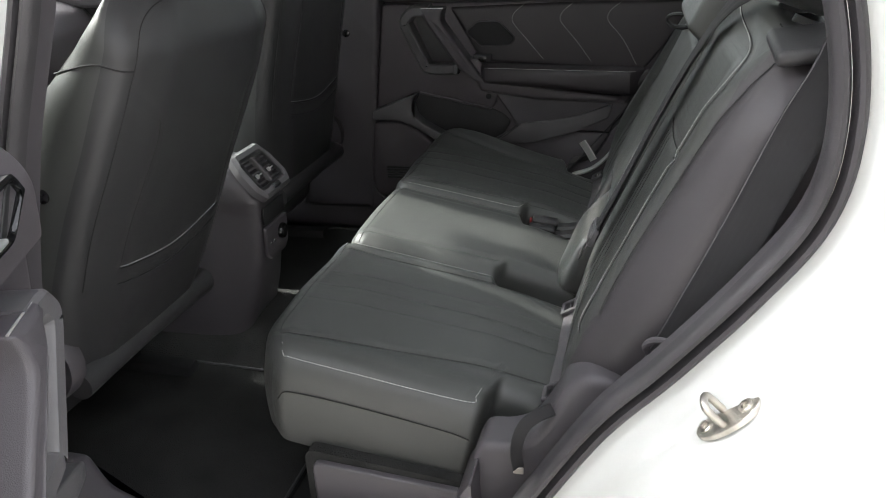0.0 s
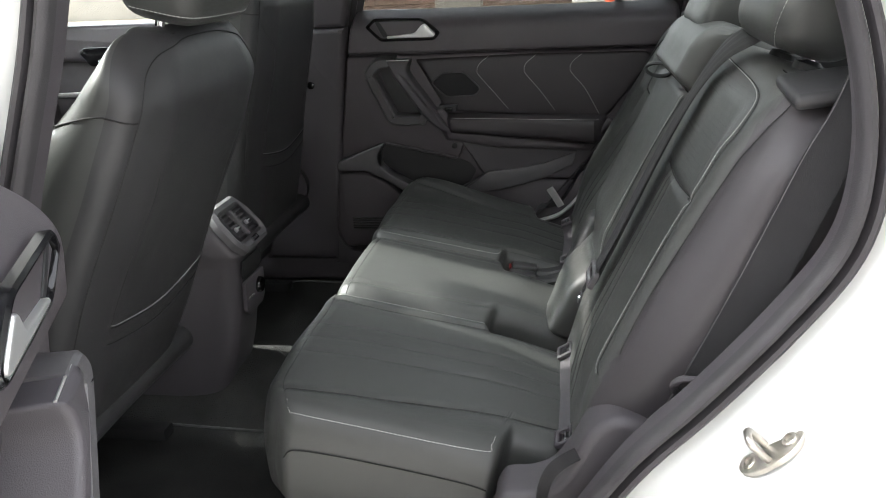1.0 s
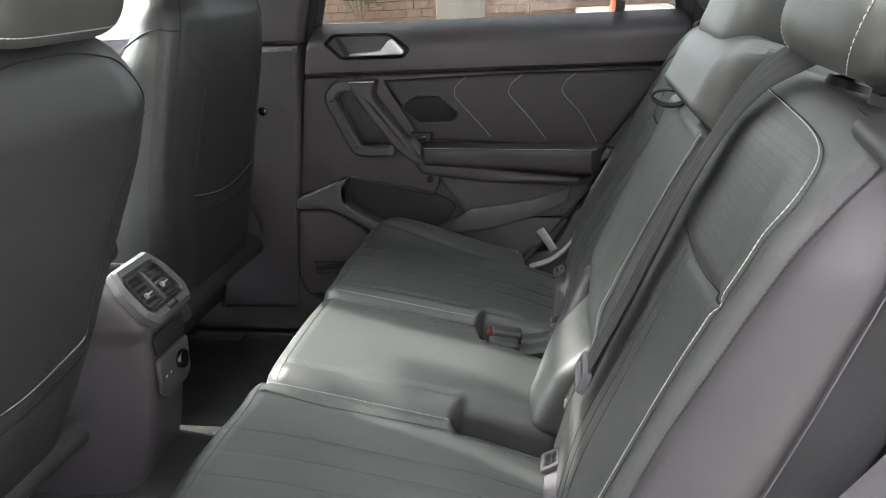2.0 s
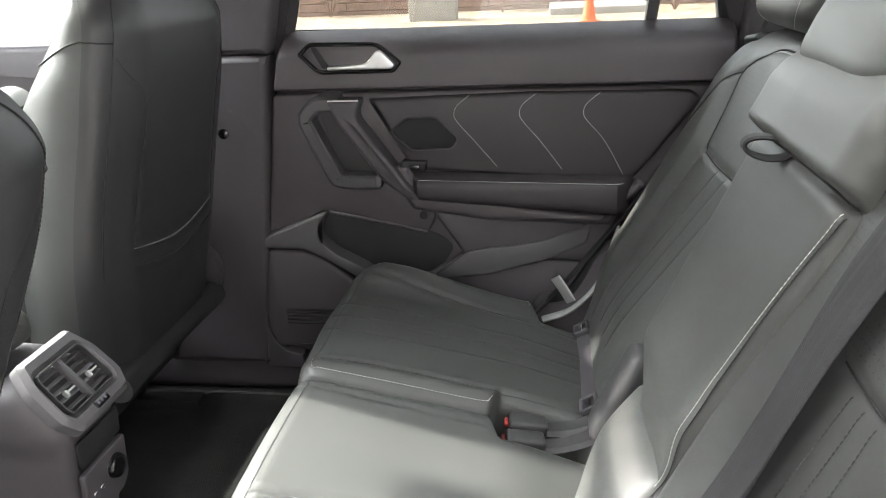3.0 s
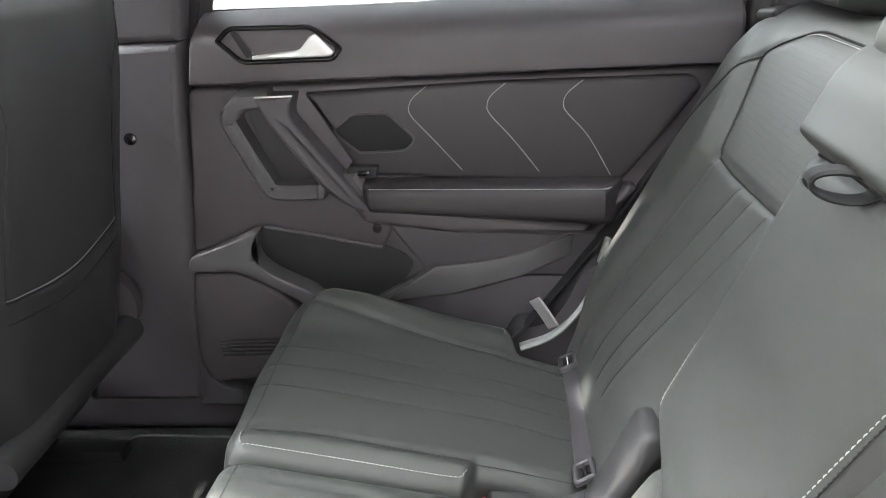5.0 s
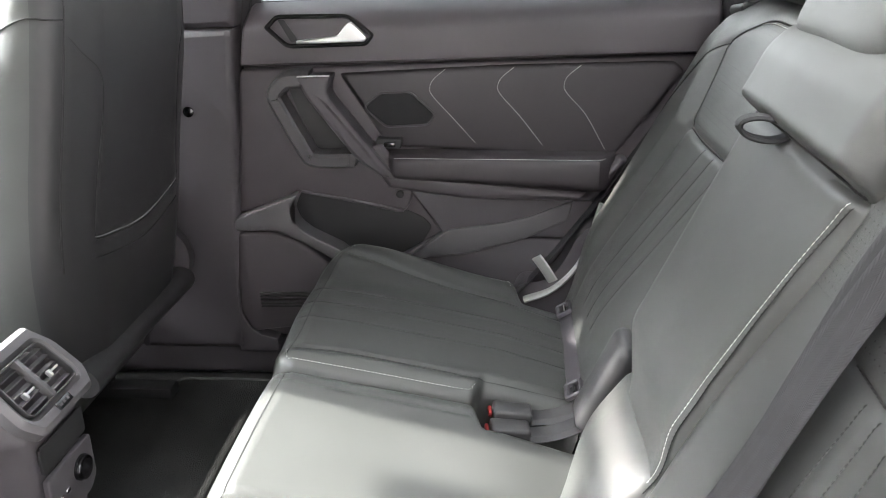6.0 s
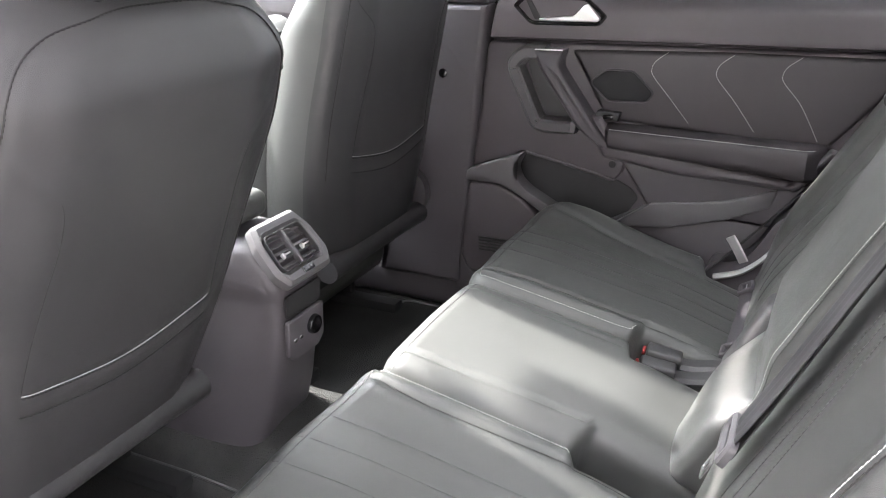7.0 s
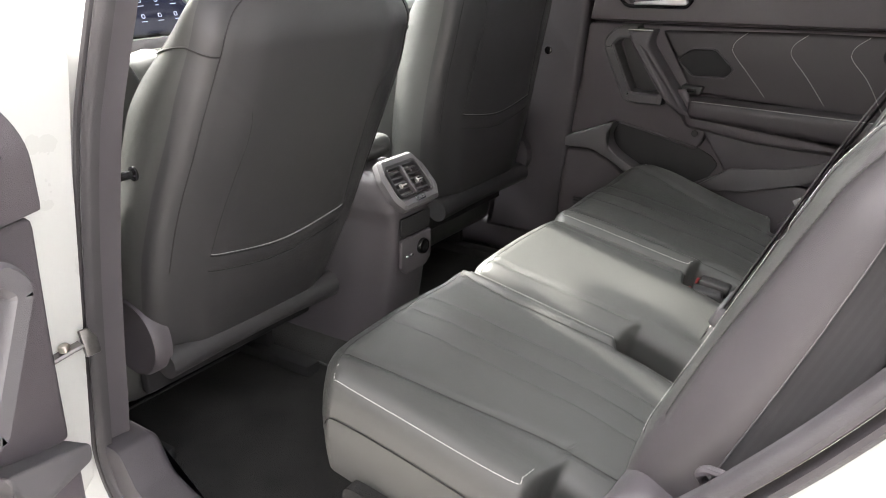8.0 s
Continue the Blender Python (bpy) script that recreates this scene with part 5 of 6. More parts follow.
def screen_material():
    m = bpy.data.materials.new("lit_screen")
    m.use_nodes = True
    b = m.node_tree.nodes["Principled BSDF"]
    b.inputs["Base Color"].default_value = (0.01, 0.01, 0.02, 1)
    b.inputs["Roughness"].default_value = 0.1
    b.inputs["Emission Color"].default_value = (0.08, 0.09, 0.16, 1)
    b.inputs["Emission Strength"].default_value = 0.015
    return m


def glow(name, colour, strength):
    m = bpy.data.materials.new(name)
    m.use_nodes = True
    b = m.node_tree.nodes["Principled BSDF"]
    b.inputs["Base Color"].default_value = (*colour, 1)
    b.inputs["Emission Color"].default_value = (*colour, 1)
    b.inputs["Emission Strength"].default_value = strength
    return m


ICON, LED_RED, LED_BLUE = glow("icon_light", (0.5, 0.55, 0.65), 0.03), glow("red_led", (0.9, 0.03, 0.05), 0.12), glow("blue_led", (0.03, 0.1, 0.9), 0.12)
disp = plate("display", round_poly([(-0.225, 1.066), (0.004, 1.066), (0.008, 1.157), (-0.225, 1.157)], 0.004, 2), scr, screen_material(), dash, 0.0315, 0.0008, label="lit dark blue menu display")
for i in range(4):
    for j in range(2):
        u, v = -0.185 + i * 0.044, 1.100 + j * 0.034
        icon = round_poly([(u - 0.0045, v), (u + 0.0045, v), (u + 0.0045, v + 0.009), (u - 0.0045, v + 0.009)], 0.003, 3)
        ring_plate("menu_icon", icon, inset_poly(icon, 0.0013), scr, ICON, disp, 0.0328, 0.0001, base=0.0)
        block("menu_caption", (0.001, 0.016 if (i + j) % 3 else 0.010, 0.0018), Matrix.Translation(scr(u, v - 0.007, 0.0325)), ICON, disp, 0.0, 1)
lathe("volume_knob", [(0.012, 0), (0.012, 0.012), (0.010, 0.014), (0, 0.014)], Matrix.Translation(scr(-0.012, 1.135, 0.032)) @ Euler((0, radians(90), 0)).to_matrix().to_4x4(), SATIN, dash, 20, "silver volume knob")
block("trim_strip", (0.012, 0.80, 0.014), Matrix.Translation((-0.905, -0.27, 1.026)), SATIN, dash, 0.003, 2, "satin silver dash strip")
clim = plate("climate_panel", round_poly([(-0.25, 0.915), (0.05, 0.915), (0.05, 0.985), (-0.25, 0.985)], 0.008, 3), lambda u, v, h: (-0.915 + h, u, v), GLOSS, dash, 0.03, 0.004)
for i in range(6):
    block("climate_button", (0.004, 0.020, 0.010), Matrix.Translation((-0.884, -0.215 + i * 0.040, 0.962)), PLASTIC, clim, 0.001, 1)
for y, mm in ((-0.205, LED_RED), (-0.19, LED_RED), (-0.165, LED_BLUE), (-0.12, ICON)):
    block("climate_light", (0.002, 0.008, 0.004), Matrix.Translation((-0.883, y, 0.940)), mm, clim, 0.0, 1)
wh = thing("steering_wheel", "black leather steering wheel", "steering wheel", (-0.78, -0.44, 0.93))
mw = Matrix.Translation((-0.79, -0.44, 0.93)) @ Euler((0, radians(65), 0)).to_matrix().to_4x4()
sweep("rim", [mw @ Vector((0.18 * math.cos(q), 0.18 * math.sin(q), 0)) for q in np.linspace(0, 2 * math.pi, 40, endpoint=False)], circle(0.016, 10), LEATHER, wh, up=(1, 0, 0.4), closed=True)
lathe("hub", [(0.07, -0.05), (0.075, 0.0), (0.06, 0.02), (0, 0.025)], mw, PLASTIC, wh, 24)
for q in (0, 90, 180):
    block("spoke", (0.17, 0.03, 0.02), mw @ Euler((0, 0, radians(q + 0))).to_matrix().to_4x4() @ Matrix.Translation((0.1, 0, 0)), PLASTIC, wh, 0.006)
adopt(dash), adopt(wh)

# front end that closes the cabin
fw = plate("wall_front", round_poly([(-0.74, 0.35), (0.74, 0.35), (0.74, 1.07), (-0.74, 1.07)], 0.03), lambda u, v, h: (-1.36 + h, u, v), PLASTIC, None, 0.05, 0.01)
tagged(fw, "black bulkhead behind the dashboard", "wall", kind="structure")
hood = surface("bonnet", lambda u, v: (-1.36 - u * 1.0, v, 1.05 - 0.16 * u * u - 0.06 * (v / 0.8) ** 2), np.linspace(0, 1, 12), np.linspace(-0.8, 0.8, 16), PAINT, thick=0.004)
tagged(hood, "white painted bonnet", "bonnet", kind="structure")
ws = surface("window_1", lambda u, v: (-1.36 + u * 0.91, v * (0.70 - 0.10 * u), 1.07 + u * 0.50 + 0.04 * math.sin(u * math.pi)), np.linspace(0, 1, 12), np.linspace(-1, 1, 12), GLASS, thick=0.004)
tagged(ws, "raked windscreen glass", "window", kind="structure")
for s in (-1, 1):
    ap = sweep("pillar_a", [(-1.40 + u * 0.95, s * (0.755 - 0.13 * u), 1.06 + u * 0.50 + 0.04 * math.sin(u * math.pi)) for u in np.linspace(0, 1, 12)], [(-0.03, -0.05), (0.03, -0.05), (0.03, 0.05), (-0.03, 0.05)], PLASTIC_GREY, None, up=(0, s, 0))
    tagged(ap, "grey trimmed windscreen pillar", "pillar trim", kind="structure")
    rl = sweep("roof_rail", [(x, s * (0.66 - 0.06 * abs(x - 0.4) / 1.2), 1.565) for x in np.linspace(-0.46, 1.55, 14)], circle(0.045, 10), LINER, None, up=(0, 0, 1))
    tagged(rl, "pale trimmed roof rail", "roof trim", kind="structure")

# Unseen mirror and housing, set and sized to shape the cushion's sun patch
rv = thing("driving_mirror", "unseen black driving mirror and housing placed to shade the middle cushion", "mirror", (-0.70, 0.0, 1.5))
mv = Matrix.Translation((-0.66, -0.115, 1.395)) @ Euler((0, radians(-8), radians(-10))).to_matrix().to_4x4()
block("shell", (0.035, 0.235, 0.075), mv, PLASTIC_DEEP, rv, 0.016, 4)
block("mirror_glass", (0.004, 0.222, 0.062), mv @ Matrix.Translation((0.017, 0, 0)), CHROME, rv, 0.0018, 2, "silvered mirror glass")
block("sensor_housing", (0.20, 0.19, 0.060), Matrix.Translation((-0.535, 0.01, 1.482)) @ Euler((0, radians(-28.8), 0)).to_matrix().to_4x4(), PLASTIC_DEEP, rv, 0.03, 4, "black housing block sized to cast shade")
adopt(rv)


def front_door(s):
    d = thing("car_door", "closed front car door with black trim", "car door", (-0.8, s * 0.72, 0.4), "front doors")
    pl = lambda u, v, h: (u, s * (0.735 - h), v)
    plate("base_panel", round_poly([(-1.30, 0.45), (-0.46, 0.45), (-0.36, 0.75), (-0.30, 1.10), (-0.28, 1.13), (-1.34, 1.13)], 0.02), pl, PLASTIC_SOFT, d, 0.045, 0.01)
    plate("upper_panel", round_poly([(-0.31, 1.05), (-0.285, 1.16), (-1.33, 1.16), (-1.33, 1.06)], 0.012), pl, PLASTIC_SOFT, d, 0.075, 0.015)
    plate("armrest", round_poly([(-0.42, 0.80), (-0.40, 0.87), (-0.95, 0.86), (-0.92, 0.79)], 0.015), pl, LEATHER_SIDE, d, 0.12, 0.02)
    hz = round_poly([(-1.00, 1.085), (-0.98, 1.10), (-0.86, 1.10), (-0.82, 1.06), (-0.84, 1.045), (-0.97, 1.045)], 0.006, 3)
    plate("handle_bezel", hz, pl, GLOSS, d, 0.084, 0.004)
    plate("door_handle", round_poly([(-0.94, 1.06), (-0.84, 1.055), (-0.86, 1.085)], 0.004, 2), pl, SATIN, d, 0.095, 0.004, label="satin silver door handle")
    sweep("pull_strap", curve_points([pl(-0.92, 1.03, 0.085), pl(-0.88, 0.98, 0.11), pl(-0.80, 0.88, 0.105)], 6), [(-0.02, -0.02), (0.02, -0.02), (0.02, 0.006), (-0.02, 0.006)], PLASTIC_GREY, d, up=(0, -s, 0), label="grey plastic pull handle")
    plate("trim_strip", round_poly([(-0.42, 0.965), (-0.42, 0.98), (-1.25, 0.96), (-1.25, 0.945)], 0.003), pl, SATIN, d, 0.050, 0.002, label="satin silver trim strip")
    plate("door_skin", round_poly([(-1.42, 0.38), (-0.38, 0.38), (-0.24, 1.0), (-0.20, 1.14), (-1.45, 1.05)], 0.02), lambda u, v, h: (u, s * (0.75 + h), v), PAINT, d, 0.145, 0.03, label="white painted outer skin")
    g = plate("window_pane", round_poly([(-1.33, 1.07), (-0.275, 1.13), (-0.18, 1.40), (-0.12, 1.52), (-0.48, 1.54), (-0.8, 1.38)], 0.01), lambda u, v, h: (u, s * (0.765 - tumble(v) + h), v), GLASS, d, 0.004, 0.0005, label="clear window glass", steps=1)
    fr = [(-0.262, 1.12), (-0.21, 1.30), (-0.135, 1.52)]
    sweep("window_frame", [(x, s * (0.775 - tumble(z)), z) for x, z in curve_points(fr, 6)], [(-0.022, -0.03), (0.022, -0.03), (0.022, 0.03), (-0.022, 0.03)], GLOSS if s > 0 else PAINT, d, up=(0, s, 0))
    adopt(d)


front_door(1)
front_door(-1)
rg = surface("window_2", lambda u, v: (1.60 - u * 0.12, v * 0.62, 1.05 + u * 0.48), np.linspace(0, 1, 4), np.linspace(-1, 1, 6), GLASS, thick=0.004)
tagged(rg, "tailgate window glass", "window", kind="structure")
for s in (-1, 1):
    q = plate("window_3" if s < 0 else "window_4", round_poly([(1.06, 1.12), (1.5, 1.12), (1.42, 1.45), (1.0, 1.5)], 0.02), lambda u, v, h: (u, s * (0.745 - tumble(v) + h), v), GLASS, None, 0.004, 0.0005, steps=1)
    tagged(q, "rear quarter window glass", "window", kind="structure")

# ---------------------------------------------------------------- belts and buckles
def on_back(a, y, off=0.0):
    f = np.array(BACK_FOOT) + np.array(BACK[0]) * a + np.array(BACK[2]) * off
    return np.array((f[0], y, f[2]))


mb = thing("seat_belt", "black webbing seat belt hanging with its tongue over the backrest", "seat belt", (0.5, -0.3, 0.8), "seat belts")
lead = curve_points([on_back(0.66, -0.36, -0.01), on_back(0.62, -0.338, 0.012), on_back(0.58, -0.312, 0.020), on_back(0.50, -0.300, 0.024), on_back(0.40, -0.313, 0.027), on_back(0.30, -0.322, 0.026), on_back(0.205, -0.318, 0.024)], 8)
sweep("webbing", lead, ribbed(0.047, 0.0016, 3), WEB, mb, up=BACK[2])
back2 = curve_points([on_back(0.655, -0.385, -0.006), on_back(0.61, -0.35, 0.016), on_back(0.55, -0.327, 0.026), on_back(0.45, -0.322, 0.031), on_back(0.30, -0.327, 0.031), on_back(0.215, -0.32, 0.031)], 8)
sweep("return_webbing", back2, ribbed(0.047, 0.0016, 3), WEB, mb, up=BACK[2])
mt = Matrix.Identity(4)
for i, ax in enumerate((BACK[1], BACK[0], BACK[2])):
    for k in range(3):
        mt[k][i] = ax[k]
mt.translation = on_back(0.205, -0.318, 0.032)
ring = round_poly([(-0.034, -0.012), (0.034, -0.012), (0.034, 0.018), (-0.034, 0.018)], 0.008, 4)
slot = round_poly([(-0.025, 0.0), (0.025, 0.0), (0.025, 0.010), (-0.025, 0.010)], 0.003, 4)
ring_plate("tongue_grip", ring, slot, lambda u, v, h: tuple(mt @ Vector((u, v, h))), PLASTIC_GREY, mb, 0.010, 0.003, base=-0.005, label="grey plastic tongue grip")
tg = round_poly([(-0.011, -0.050), (0.011, -0.050), (0.012, -0.010), (-0.012, -0.010)], 0.003, 3)
th = round_poly([(-0.006, -0.044), (0.006, -0.044), (0.006, -0.030), (-0.006, -0.030)], 0.002, 3)
ring_plate("tongue", tg, th, lambda u, v, h: tuple(mt @ Vector((u, v, h))), CHROME, mb, 0.0022, 0.0005, base=-0.001, label="chrome belt tongue")
adopt(mb)

lb = thing("seat_belt", "black webbing seat belt running down beside the bench", "seat belt", (0.6, -0.67, 0.8), "seat belts")
run = curve_points([(0.775, -0.672, 1.40), (0.733, -0.672, 1.17), (0.693, -0.672, 1.068), (0.645, -0.672, 0.942), (0.590, -0.672, 0.809), (0.565, -0.668, 0.75)], 8)
sweep("webbing", run, ribbed(0.047, 0.0016), WEB, lb, up=(-0.35, -0.93, 0))
sweep("edge_thread", [(x - 0.0205, y + 0.0045, z + 0.009) for x, y, z in run], circle(0.0007, 5), PLASTIC_GREY, lb, up=(-0.35, -0.93, 0), label="grey woven edge")
sweep("belt_guide", curve_points([(0.566, -0.660, 0.785), (0.556, -0.676, 0.806), (0.560, -0.682, 0.818), (0.572, -0.684, 0.822), (0.615, -0.684, 0.816), (0.632, -0.680, 0.812)], 4), circle(0.0045, 8), PLASTIC, lb, up=(0, 0, 1), label="black plastic belt guide")
adopt(lb)

rb = thing("seat_belt", "black webbing seat belt with a silver tongue beside the closed door", "seat belt", (0.45, 0.6, 0.7), "seat belts")
run = curve_points([(0.77, 0.62, 1.32), (0.755, 0.63, 1.18), (0.70, 0.655, 1.06), (0.60, 0.660, 0.92), (0.50, 0.645, 0.78), (0.40, 0.610, 0.665), (0.34, 0.600, 0.60)], 8)
sweep("webbing", run, strap(0.047, 0.0016), WEB, rb, up=(-0.78, 0.1, 0.62))
sweep("tongue", curve_points([(0.380, 0.575, 0.690), (0.395, 0.573, 0.668), (0.412, 0.570, 0.640)], 5), strap(0.018, 0.005), SATIN, rb, up=(-0.55, -0.75, 0.3), label="satin silver belt tongue")
adopt(rb)
# Curved seat side trim; its bright reflection is put into the pale colour
gt = thing("belt_outlet", "pale curved seat side trim with its highlight in the colour", "belt trim", (0.45, 0.6, 0.6))
sweep("lip", curve_points([(0.355, 0.585, 0.592), (0.41, 0.590, 0.612), (0.455, 0.598, 0.655), (0.482, 0.603, 0.710), (0.505, 0.605, 0.785)], 6), strap(0.014, 0.010), PIPING, gt, up=(-0.7, 0, 0.7))
adopt(gt)


def buckle(at, yaw, label):
    b = thing("belt_buckle", label, "belt buckle", at, "belt buckles")
    m = Matrix.Translation(at) @ Euler((0, radians(10), radians(yaw))).to_matrix().to_4x4()
    block("housing", (0.058, 0.033, 0.022), m @ Matrix.Translation((0.031, 0, 0)), PLASTIC_DARK, b, 0.005, 3, "dark grey plastic housing")
    block("release_button", (0.006, 0.022, 0.008), m @ Matrix.Translation((-0.002, 0, 0)), RED, b, 0.003, 2, "red release button")
    sweep("stalk", [m @ Vector((x, 0.10 * (x - 0.058), 4.0 * (x - 0.058) ** 2 - 0.006)) for x in np.linspace(0.058, 0.155, 8)], strap(0.024, 0.012), PLASTIC_DARK, b, up=(0, 0, 1), label="dark plastic buckle sleeve")
    adopt(b)


buckle((0.303, 0.146, 0.628), 6, "grey belt buckle with a red button beside the seat pleats")
buckle((0.300, 0.107, 0.624), 8, "grey belt buckle with a red button beside the middle cushion")


# child-seat anchor bezels and the grey strip between cushion and backrest
def anchors(ys, lab):
    t = thing("anchor_strip", lab, "child seat anchor", (0.44, sum(ys) / 2, 0.6), "child seat anchors")
    sweep("fabric_strip", [(0.436, y, 0.622) for y in np.linspace(ys[0], ys[1], 10)], strap(0.036, 0.003), PLASTIC, t, up=(-0.5, 0, 0.85), label="grey fabric strip")
    for y in ys:
        pl = lambda u, v, h, y=y: tuple(np.array((0.430, y, 0.620)) + np.array((0, 1, 0)) * u + np.array((0.85, 0, 0.5)) * v + np.array((-0.5, 0, 0.85)) * (h + 0.002))
        ring_plate("anchor_bezel", round_poly([(-0.020, -0.015), (0.020, -0.015), (0.020, 0.017), (-0.020, 0.017)], 0.005, 3), round_poly([(-0.014, -0.008), (0.014, -0.008), (0.014, 0.011), (-0.014, 0.011)], 0.003, 3), pl, PLASTIC, t, 0.008, 0.002)
        sweep("anchor_wire", [pl(u, 0.002, 0.003) for u in (-0.013, 0, 0.013)], circle(0.003, 8), CHROME, t, label="steel anchor wire")
    adopt(t)


anchors((0.211, 0.479), "grey child-seat anchor strip behind the pleated cushion")
anchors((-0.520, -0.251), "grey child-seat anchor strip behind the cushion by the open door")

# strap loop by the cushion's end
sl = thing("strap_loop", "black webbing loop with a small metal end", "strap", (0.41, -0.62, 0.6))
sweep("webbing", curve_points([(0.445, -0.655, 0.690), (0.430, -0.672, 0.692), (0.414, -0.680, 0.682), (0.404, -0.681, 0.660), (0.400, -0.680, 0.632), (0.402, -0.676, 0.605)], 6), strap(0.015, 0.002), WEB, sl, up=(0.3, -0.6, 0.7))
block("metal_end", (0.014, 0.004, 0.010), Matrix.Translation((0.402, -0.677, 0.602)), STEEL, sl, 0.001, 1, "small steel end")
adopt(sl)

# ---------------------------------------------------------------- door fittings and mats
st = thing("door_striker", "bare steel door striker loop on an oval plate", "door striker", (0.635, -0.80, 0.81))
s_n = np.array((-0.72, -0.06, 0.69))
s_n /= np.linalg.norm(s_n)
s_u = np.array((0.676, -0.153, 0.717))
s_u -= s_n * (s_u @ s_n)
s_u /= np.linalg.norm(s_u)
s_v = np.cross(s_n, s_u)
s_c = np.array((0.642, -0.800, 0.804))
spl = lambda u, v, h: tuple(s_c + s_u * u + s_v * v + s_n * h)
oval = [(0.040 * math.copysign(abs(math.cos(q)) ** 0.9, math.cos(q)), 0.0195 * math.sin(q)) for q in np.linspace(0, 2 * math.pi, 40, endpoint=False)]
plate("plate", oval, spl, STEEL, st, 0.006, 0.0015)
sweep("loop", curve_points([spl(-0.004, -0.011, 0.003), spl(-0.004, -0.011, 0.027), spl(-0.004, -0.006, 0.034), spl(-0.004, 0.006, 0.034), spl(-0.004, 0.011, 0.027), spl(-0.004, 0.011, 0.003)], 5), circle(0.0042, 10), STEEL, st, up=tuple(s_u))
z_ax = Vector(s_n).to_track_quat("Z", "Y").to_matrix().to_4x4()
for u in (-0.026, 0.024):
    lathe("bolt", [(0.0085, 0.004), (0.0085, 0.0075), (0.007, 0.0085), (0.0045, 0.0085), (0.0040, 0.005), (0, 0.005)], Matrix.Translation(spl(u, 0, 0)) @ z_ax, STEEL, st, 18)
adopt(st)

ck = thing("door_check", "steel door check arm with a bolt", "door check", (-0.36, -0.76, 0.70))
sweep("arm", curve_points([(-0.290, -0.762, 0.728), (-0.292, -0.785, 0.724), (-0.300, -0.830, 0.712)], 5), strap(0.016, 0.006), STEEL_DARK, ck, up=(0, 0, 1))
block("bracket", (0.008, 0.022, 0.040), Matrix.Translation((-0.284, -0.752, 0.730)) @ Euler((0, radians(-12), 0)).to_matrix().to_4x4(), STEEL_DARK, ck, 0.002, 2)
lathe("bolt", [(0.008, 0), (0.008, 0.008), (0.006, 0.010), (0, 0.010)], Matrix.Translation((-0.292, -0.785, 0.727)), STEEL, ck, 14)
adopt(ck)


def belt_stop(at, side):
    t = thing("belt_height_stop", "small black plastic belt stop knob on the pillar", "belt trim", at, "belt stops")
    m = Matrix.Translation(at) @ Euler((radians(90 * side), 0, 0)).to_matrix().to_4x4()
    lathe("knob", [(0.006, -0.02), (0.006, 0.004), (0.0105, 0.007), (0.0105, 0.010), (0.006, 0.0125), (0, 0.0128)], m, GLOSS, t, 20)
    adopt(t)


belt_stop((-0.294, 0.645, 0.976), 1)
belt_stop((-0.262, -0.662, 0.956), -1)


def floor_mat(y0, y1, label):
    far = [(-0.62, 0.565), (-0.46, 0.563), (-0.425, 0.585), (-0.41, 0.630), (-0.257, 0.627), (-0.02, 0.610)]
    out = round_poly([(-0.62, y0)] + (far if y0 > 0 else [(-0.62, y1), (-0.42, y1), (-0.02, y1 - 0.02)]) + [(-0.02, y0)], 0.02, 4)
    ob = plate("floor_mat", out, lambda u, v, h: (u, v, FLOOR_Z + 0.006 + h), MAT_FABRIC, None, 0.010, 0.004)
    tagged(ob, label, "floor mat", group="floor mats")
    ep = [(x, y, FLOOR_Z + 0.017) for x, y in inset_poly(out, 0.004)]
    sweep("edging", ep, circle(0.003, 8), PLASTIC_DARK, ob, up=(0, 0, 1), closed=True, label="dark bound edge")


floor_mat(0.15, 0.63, "black fabric floor mat with bound edge on the carpet")
floor_mat(-0.65, -0.17, "black fabric floor mat with bound edge by the open door")

# ---------------------------------------------------------------- outside
def slab(name, x0, x1, y0, y1, h, material, label, cat):
    ob = plate(name, [(x0, y0), (x1, y0), (x1, y1), (x0, y1)], lambda u, v, q: (u, v, q), material, None, h, min(0.02, h / 3), base=-0.05)
    return tagged(ob, label, cat, kind="structure")


# pale slab added out of view, reflects light onto the far door and footwell
slab("driveway", -9, 9, -4.3, 2.6, 0.06, BOUNCE_PALE, "unseen pale slab added under the car to bounce light", "driveway")
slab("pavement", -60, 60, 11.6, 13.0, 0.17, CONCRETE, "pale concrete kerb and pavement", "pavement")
slab("gravel_bed", -60, 60, 13.0, 19.5, 0.15, GRAVEL, "tan gravel bed before the wall", "gravel")
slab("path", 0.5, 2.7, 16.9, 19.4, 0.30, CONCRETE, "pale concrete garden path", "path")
gw = thing("garden_wall", "low brown concrete block garden wall", "garden wall", (0, 19.5, 0))
bm0 = bmesh.new()
bmesh.ops.create_cube(bm0, size=1.0, matrix=Matrix.Diagonal((0.396, 0.2, 0.193, 1)))
bmesh.ops.bevel(bm0, geom=bm0.edges[:], offset=0.008, segments=1, affect="EDGES")
block_me = bpy.data.meshes.new("block")
bm0.to_mesh(block_me)
bm0.free()
block_me.materials.append(BLOCKWALL)
plate("mortar", [(-14, 0.0), (13, 0.0), (13, 1.2), (-14, 1.2)], lambda u, v, h: (u, 19.58 - h, v), CONCRETE, gw, 0.08, 0.005)
for r in range(6):
    for c in range(50):
        o = new("block", block_me)
        o.parent = gw
        o.location = (-9.8 + c * 0.4 + (0.2 if r % 2 else 0.0), 19.52 + random.uniform(-0.004, 0.004), 0.1 + r * 0.2)
adopt(gw)
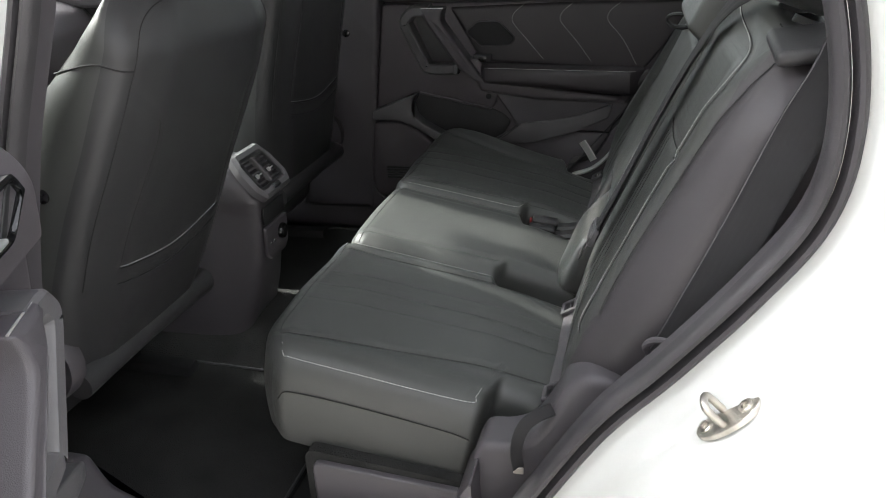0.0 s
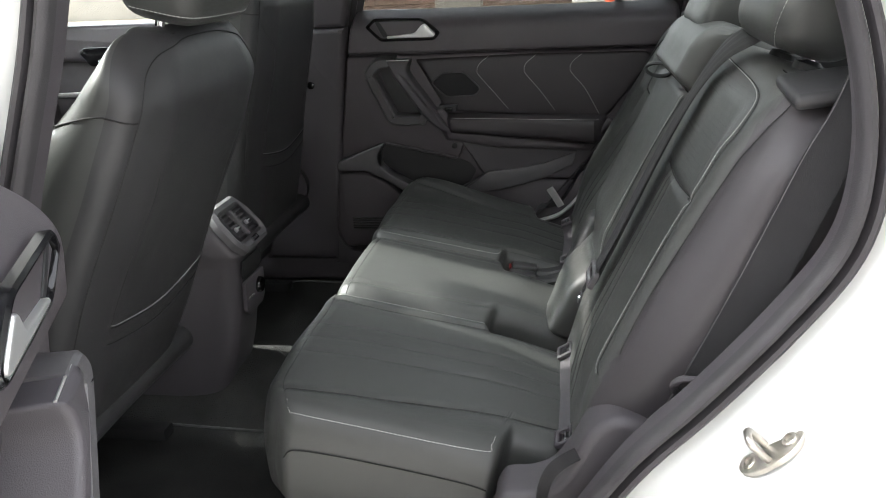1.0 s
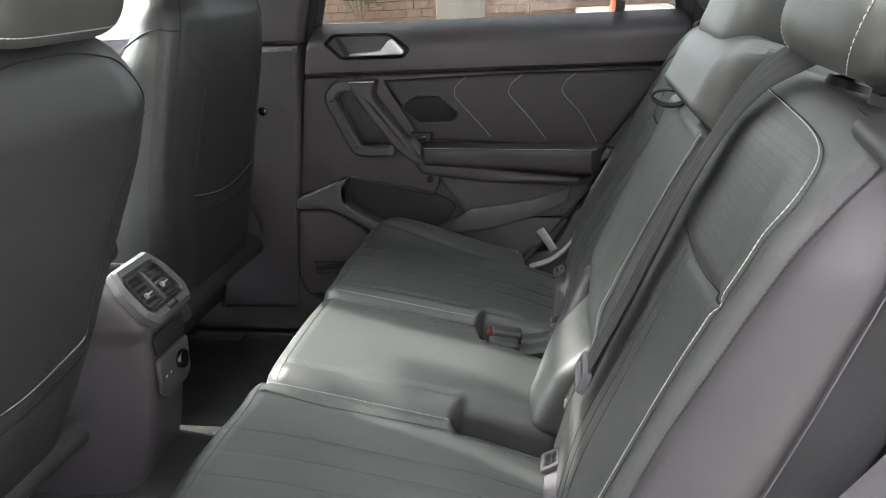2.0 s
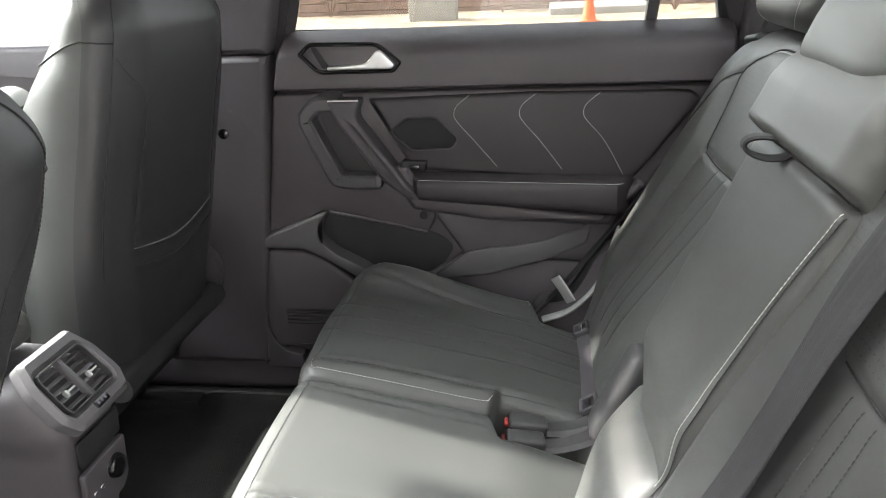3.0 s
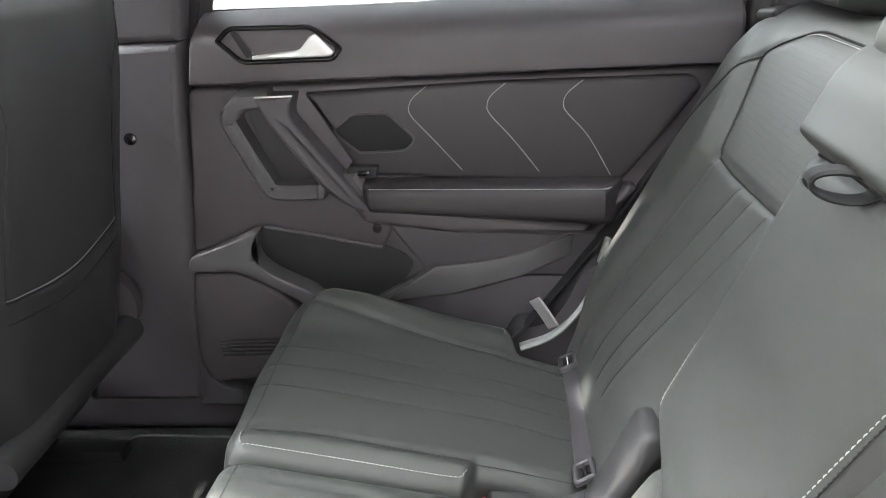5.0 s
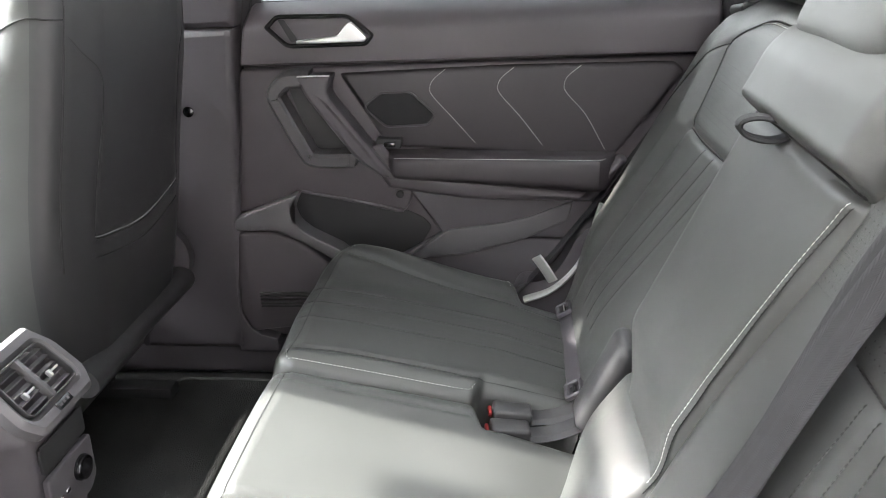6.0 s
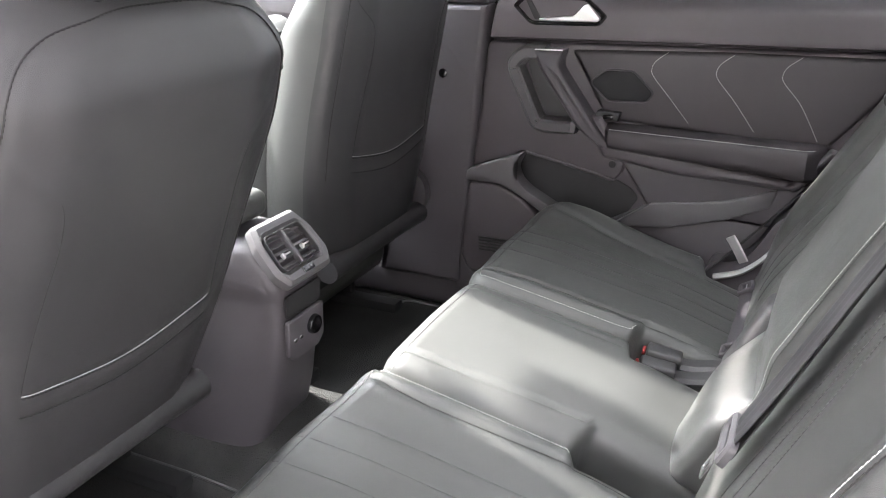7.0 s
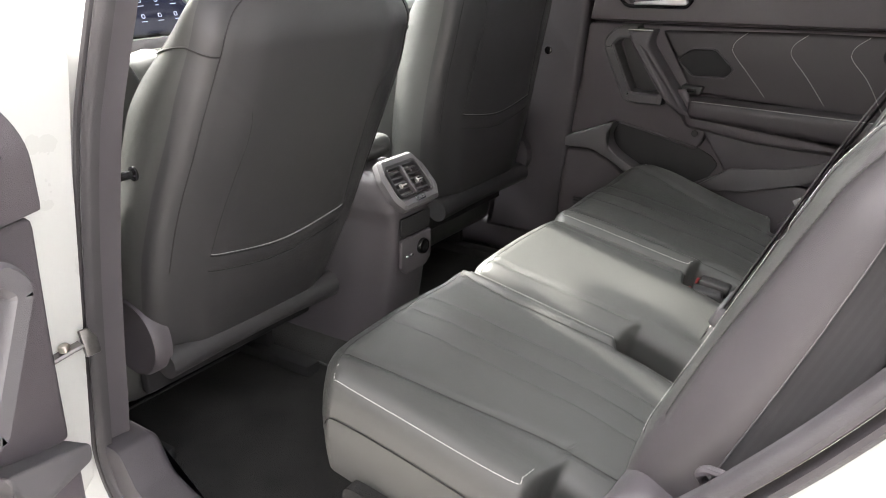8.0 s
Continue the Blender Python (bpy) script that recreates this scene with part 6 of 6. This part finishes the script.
post = block("concrete_post", (1.02, 0.5, 2.6), Matrix.Translation((-2.0, 16.6, 1.35)), CONCRETE, None, 0.03)
tagged(post, "square pale concrete post on the gravel", "post")
cone = thing("traffic_cone", "orange plastic traffic cone on the path edge", "traffic cone", (1.22, 14.9, 0.10))
mc = Matrix.Translation((1.22, 14.9, 0.10))
lathe("cone", [(0.14, 0.03), (0.13, 0.06), (0.03, 0.68), (0.02, 0.70), (0, 0.70)], mc, ORANGE, cone, 24)
block("foot", (0.36, 0.36, 0.03), mc @ Matrix.Translation((0, 0, 0.015)), ORANGE, cone, 0.008)
adopt(cone)


def shrub(x, y, r, seed):
    rnd = random.Random(seed)
    t = thing("shrub", "dry sparse garden shrub on the gravel", "shrub", (x, y, 0.1), "garden shrubs")
    verts, faces = [], []
    for i in range(9):
        q, tilt2 = rnd.uniform(0, 6.28), rnd.uniform(0.2, 0.9)
        pts = [(x, y, 0.08), (x + 0.4 * r * math.cos(q) * tilt2, y + 0.4 * r * math.sin(q) * tilt2, 0.1 + r * 0.5), (x + r * math.cos(q) * tilt2, y + r * math.sin(q) * tilt2, 0.1 + r * rnd.uniform(0.7, 1.2))]
        sweep("stem", curve_points(pts, 3), circle(0.014, 5), BLOCKWALL, t)
        for k in range(60):
            s = rnd.uniform(0.3, 1.0)
            c = np.array(pts[1]) * (1 - s) + np.array(pts[2]) * s + np.array([rnd.gauss(0, 0.10 * r) for _ in range(3)])
            a = np.array([rnd.gauss(0, 1) for _ in range(3)])
            b = np.cross(a, [rnd.gauss(0, 1) for _ in range(3)])
            a, b = a / np.linalg.norm(a) * 0.05, b / max(np.linalg.norm(b), 1e-6) * 0.018
            o = len(verts)
            verts += [c - a, c + b, c + a, c - b]
            faces.append((o, o + 1, o + 2, o + 3))
    mesh_object("crown", verts, faces, FOLIAGE, t, False)
    adopt(t)


for i, (x, y, r) in enumerate([(-4.9, 18.9, 0.8), (-0.6, 18.4, 0.8), (3.2, 17.4, 0.9), (6.2, 18.4, 0.7), (-9.5, 18.6, 0.8)]):
    shrub(x, y, r, 20 + i)
